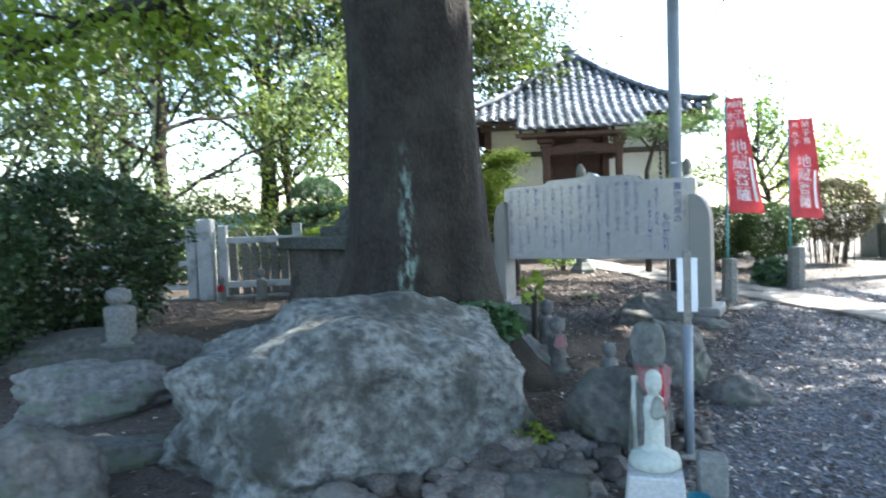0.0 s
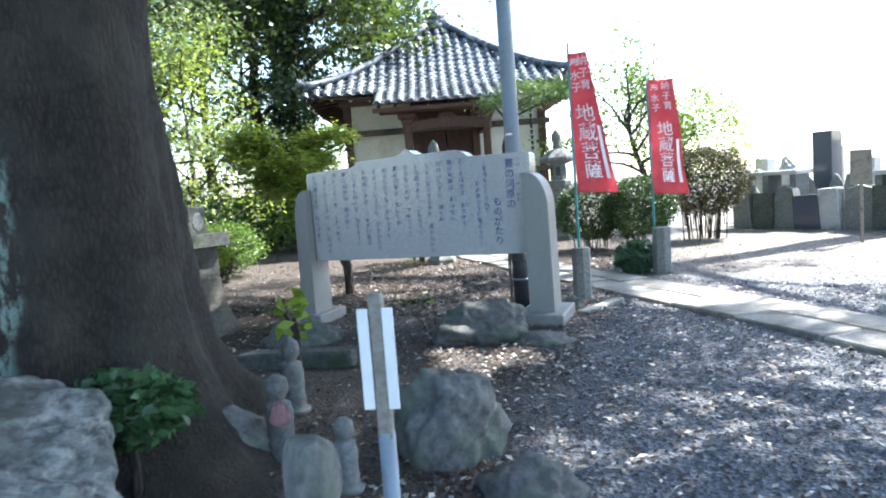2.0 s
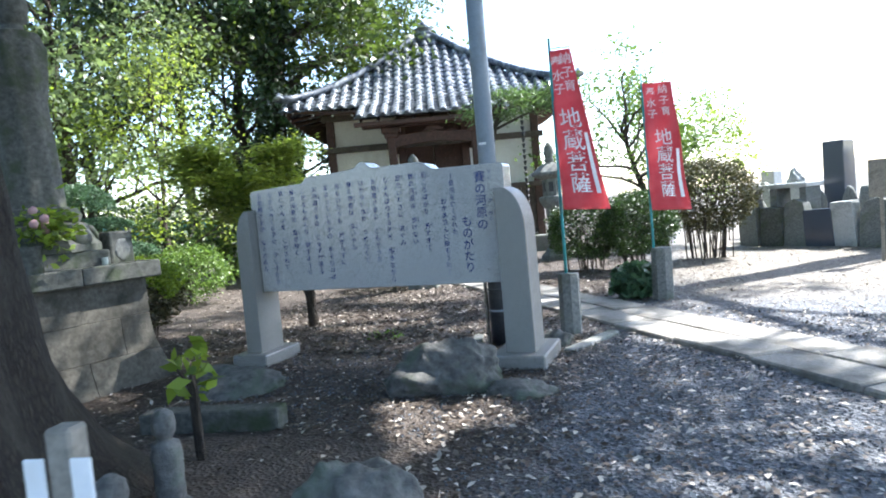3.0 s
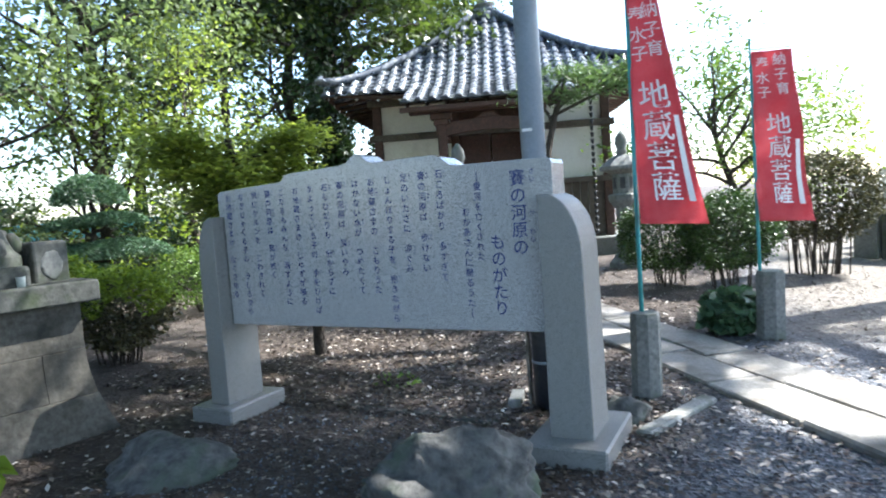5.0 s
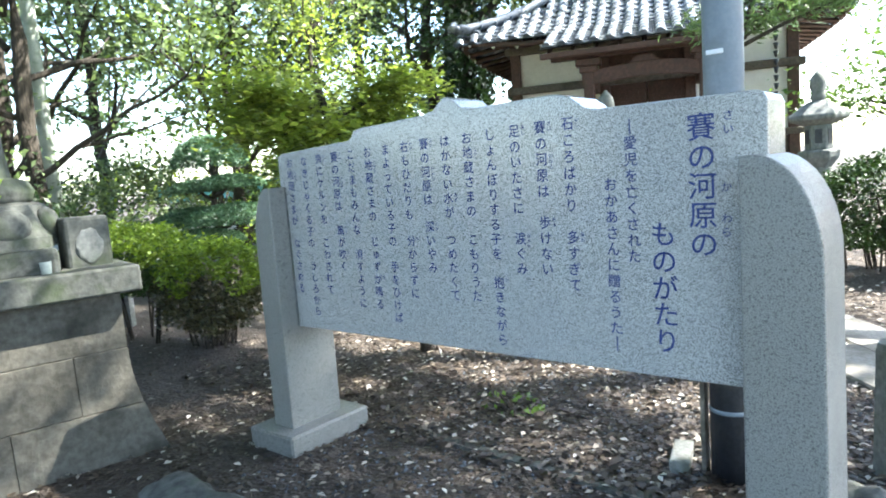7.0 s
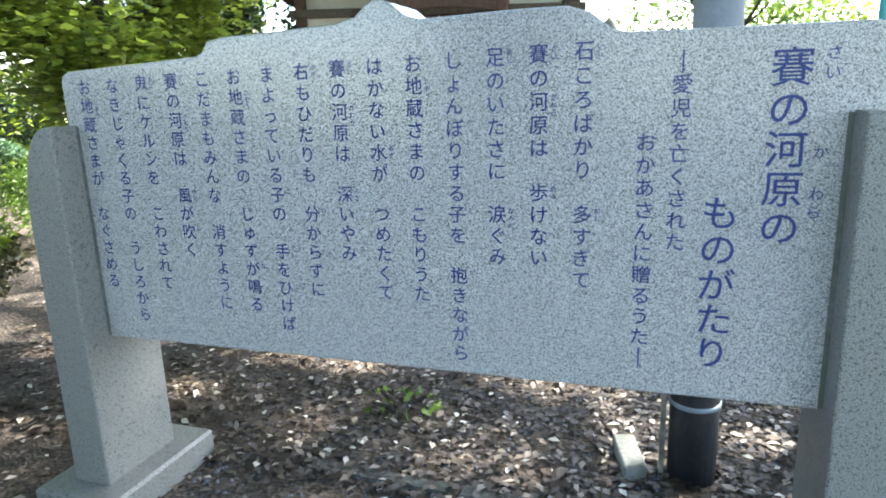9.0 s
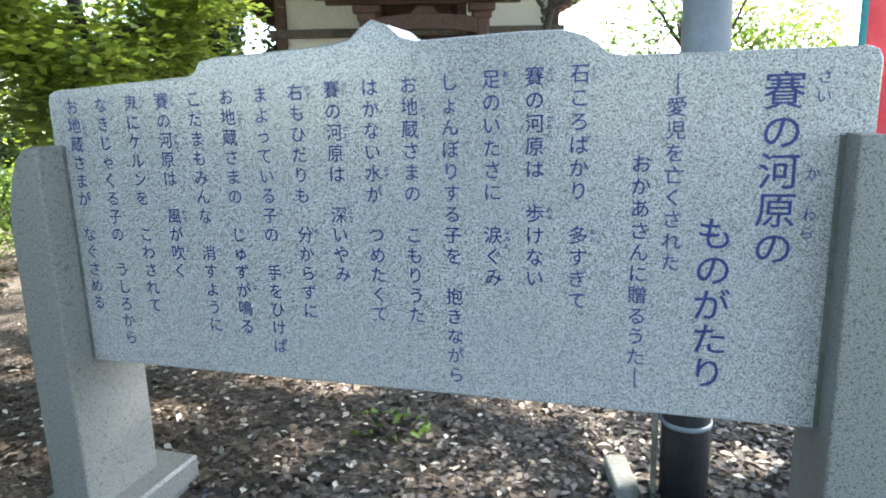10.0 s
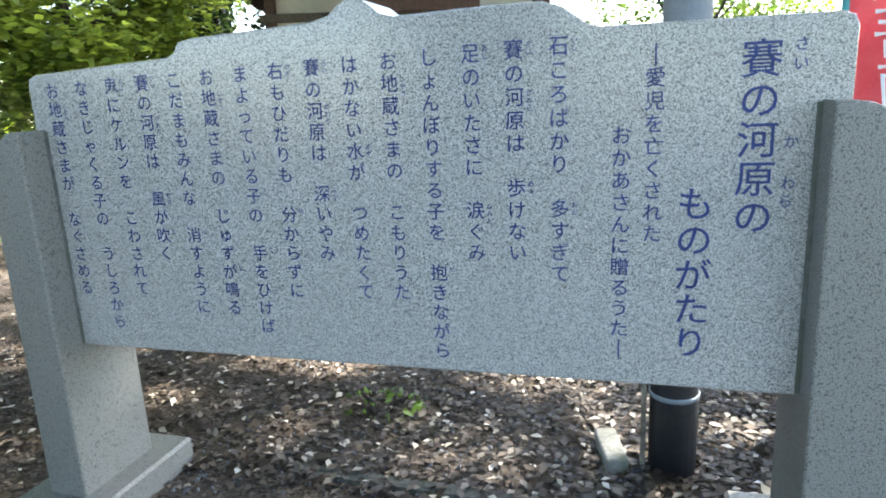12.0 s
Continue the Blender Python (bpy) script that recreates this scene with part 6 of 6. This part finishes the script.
def ivy_evergreen():
    """A tall evergreen whose trunk is wrapped in ivy, with a broad dense crown that reaches over the hall."""
    rng = np.random.default_rng(140)
    x, y = -12.7, 22.8
    t = thing("evergreen_tree", "tall ivy-clad dark evergreen beside the temple hall", "tree", pose(x, y, rise(x, y)))
    bm = bmesh.new()
    tube(bm, [(0, 0, -0.1), (0.05, 0, 3), (-0.05, 0.1, 6), (0.1, 0, 9), (0.2, 0, 13)], [0.5, 0.42, 0.36, 0.28, 0.1], 12)
    part("trunk", bm, TWIG_BARK, t, "tapered trunk", True)
    bm = bmesh.new()
    tips = []
    for k in range(22):
        a = 2.4 * k
        z = 5.6 + 0.33 * k
        limb(bm, (0.05, 0, z), (math.cos(a), math.sin(a), 0.25), 5.6 * (1.0 - 0.028 * k) * rng.uniform(0.8, 1.1), 0.14, rng, tips, 1, 0.35, 0.05)
    part("branching", bm, TWIG_BARK, t, "forked limbs")
    tips = np.array(tips)
    c = cloud(tips, int(46000 / len(tips)), 0.62, rng, 0.6)
    quads("crown", leaves_at(c, 0.22, rng, 0.3, 0.5), LEAF_OLIVE, t)
    n = 9000
    a, z = rng.uniform(0, 6.283, n), rng.uniform(0.2, 9.5, n)
    r = 0.62 + 0.16 * np.sin(3 * a + z) + rng.normal(size=n) * 0.09
    quads("ivy", leaves_at(np.stack([r * np.cos(a), r * np.sin(a), z], axis=1), 0.17, rng, 0.5, 0.8), LEAF_BLACK, t)


ivy_evergreen()
wild_tree("leaning tree with light green leaves near the graves", -0.2, 19.0, 3.3, 2.4, 0.12, LEAF_HEDGE, 0.11, 6000, 141, 0.45, name="sparse_tree", lean=(-0.9, 0), clump=0.3)

# undergrowth at the wood's edge
for k, (x, y, w, h, lf) in enumerate([(-13.5, 5.6, 3.2, 2.0, LEAF_MID), (-12.6, 9.4, 3.0, 1.8, LEAF_BLACK), (-13.4, 12.4, 3.4, 2.0, LEAF_MID), (-11.8, 15.2, 3.2, 1.9, LEAF_BLACK), (-13.0, 17.6, 3.4, 2.2, LEAF_MID), (-11.2, 20.0, 3.0, 2.0, LEAF_BLACK), (-16.5, 8.5, 4.0, 2.4, LEAF_MID), (-17.5, 14.0, 4.0, 2.4, LEAF_BLACK), (-15.5, 2.5, 4.0, 2.2, LEAF_MID), (-10.4, 17.0, 2.2, 1.5, LEAF_HEDGE)]):
    shrub("undergrowth_bush", "loose dark green bush at the wood's edge", x, y, w, w * 0.7, h, lf, 0.12, 4200, 200 + k, 0.05, "undergrowth", stems=7, lumpy=0.5)

# broad unseen trees, added so their crowns shade the gravel and behind the tablet
wild_tree("broad unseen tree added to shade the gravel yard", 7.4, 10.0, 12.5, 7.0, 0.5, LEAF_DARK, 0.20, 80000, 150, 0.52, YARD_BARK, clump=0.65, name="shade_tree")
wild_tree("broad unseen tree added to shade the gravel yard", 8.2, 4.5, 12.5, 6.5, 0.5, LEAF_DARK, 0.20, 60000, 151, 0.52, YARD_BARK, clump=0.65, name="shade_tree")
wild_tree("broad unseen tree added to shade the ground behind the tablet", 5.8, 17.5, 13.5, 7.5, 0.5, LEAF_DARK, 0.17, 15000, 152, 0.58, YARD_BARK, lean=(-3.0, -1.0), clump=0.42, name="shade_tree")
wild_tree("tall leafy tree behind the yard", -6.5, -9.5, 8.5, 3.8, 0.22, LEAF_MID, 0.2, 7000, 160, 0.2, name="yard_tree")
wild_tree("tall leafy tree behind the yard", -0.5, -11.0, 8.0, 3.8, 0.22, LEAF_MID, 0.2, 7000, 161, 0.2, name="yard_tree")
wild_tree("tall leafy tree behind the yard", 5.5, -9.0, 9.0, 3.8, 0.22, LEAF_MID, 0.2, 7000, 162, 0.2, name="yard_tree")

# ---- fallen leaves, pebbles ----
def build_litter():
    rng = np.random.default_rng(41)
    n = 24000
    x = np.concatenate([rng.uniform(-9, 1.0, n), rng.uniform(-1.2, 4.5, 7000), rng.uniform(-4.5, -0.5, 9000), rng.uniform(-2.0, 5.0, 5000), rng.uniform(-1.9, -0.5, 1200)])
    y = np.concatenate([rng.uniform(1.5, 17, n), rng.uniform(2.0, 10.5, 7000), rng.uniform(6.5, 12, 9000), rng.uniform(9.5, 18, 5000), rng.uniform(2.8, 5.6, 1200)])
    z = np.array([rise(a, b) for a, b in zip(x, y)])
    c = np.stack([x, y, z + rng.uniform(0.004, 0.018, len(x))], axis=1)
    k2 = 9500
    x2, y2 = rng.uniform(-5.5, -0.6, k2), 8.7 + 5.0 * rng.random(k2) ** 1.4
    z2 = np.array([rise(a, b) for a, b in zip(x2, y2)])
    c2 = np.stack([x2, y2, z2 + rng.uniform(0.008, 0.03, k2)], axis=1)
    drift = quads("leaf_drift", leaves_at(c2, 0.052, rng, 0.0, 0.55, 0.72), LITTER)
    tagged(drift, "thick drift of dry camphor leaves behind the tablet", "leaves", kind="stuff")
    ob = quads("fallen_leaves", leaves_at(c, 0.044, rng, 0.0, 0.55, 0.8), LITTER)
    tagged(ob, "dry brown and pale fallen leaves strewn over the ground", "leaves", kind="stuff")
    k3 = 3200
    x3, y3 = rng.uniform(-1.2, 4.5, k3), 2.6 + 8.4 * rng.random(k3)
    c3 = np.stack([x3, y3, np.array([rise(a, b) for a, b in zip(x3, y3)]) + rng.uniform(0.008, 0.022, k3)], axis=1)
    pale = quads("pale_leaves", leaves_at(c3, 0.056, rng, 0.0, 0.5, 0.75), PALE_LITTER)
    tagged(pale, "pale dry leaves scattered over the gravel", "leaves", kind="stuff")
    # gravel stones
    k = 24000
    px = np.concatenate([rng.uniform(-0.9, 4.5, k), rng.uniform(-3.5, -0.5, 5000)])
    py = np.concatenate([2.2 + 8.0 * rng.random(k) ** 1.3, rng.uniform(6.6, 10.5, 5000)])
    pz = np.array([rise(a, b) for a, b in zip(px, py)])
    s = rng.uniform(0.005, 0.013, len(px))
    octa = np.array([(1, 0, 0), (0, 1, 0), (-1, 0, 0), (0, -1, 0), (0, 0, 0.8), (0, 0, -0.8)])
    jit = 1 + rng.uniform(-0.3, 0.3, (len(px), 6, 1))
    a = rng.uniform(0, 6.28, len(px))
    rx = octa[None, :, 0] * np.cos(a)[:, None] - octa[None, :, 1] * np.sin(a)[:, None]
    ry = octa[None, :, 0] * np.sin(a)[:, None] + octa[None, :, 1] * np.cos(a)[:, None]
    v = np.stack([rx, ry, np.broadcast_to(octa[None, :, 2], rx.shape)], axis=2) * jit * s[:, None, None] + np.stack([px, py, pz + s * 0.3], axis=1)[:, None, :]
    faces = np.array([(0, 1, 4), (1, 2, 4), (2, 3, 4), (3, 0, 4), (1, 0, 5), (2, 1, 5), (3, 2, 5), (0, 3, 5)])
    f = (faces[None] + 6 * np.arange(len(px))[:, None, None]).reshape(-1, 3)
    me = bpy.data.meshes.new("gravel_stones")
    me.from_pydata(v.reshape(-1, 3).tolist(), [], f.tolist())
    me.materials.append(GRAVEL_STONE)
    tagged(new("gravel_stones", me), "loose blue-grey gravel stones", "gravel", kind="stuff")


def island_surface(name, lo, hi):
    m, nt, bs = nodes_of(name)
    info = nt.nodes.new("ShaderNodeNewGeometry").outputs["Random Per Island"]
    nt.links.new(ramp_node(nt, info, [(0.0, lo), (1.0, hi)]).outputs[0], bs.inputs["Base Color"])
    bs.inputs["Roughness"].default_value = 0.8
    return m


GRAVEL_STONE = island_surface("gravel_stone", (0.05, 0.055, 0.066), (0.21, 0.22, 0.24))
PALE_LITTER = island_surface("bleached_fallen_leaf", (0.16, 0.12, 0.09), (0.66, 0.61, 0.54))
build_litter()
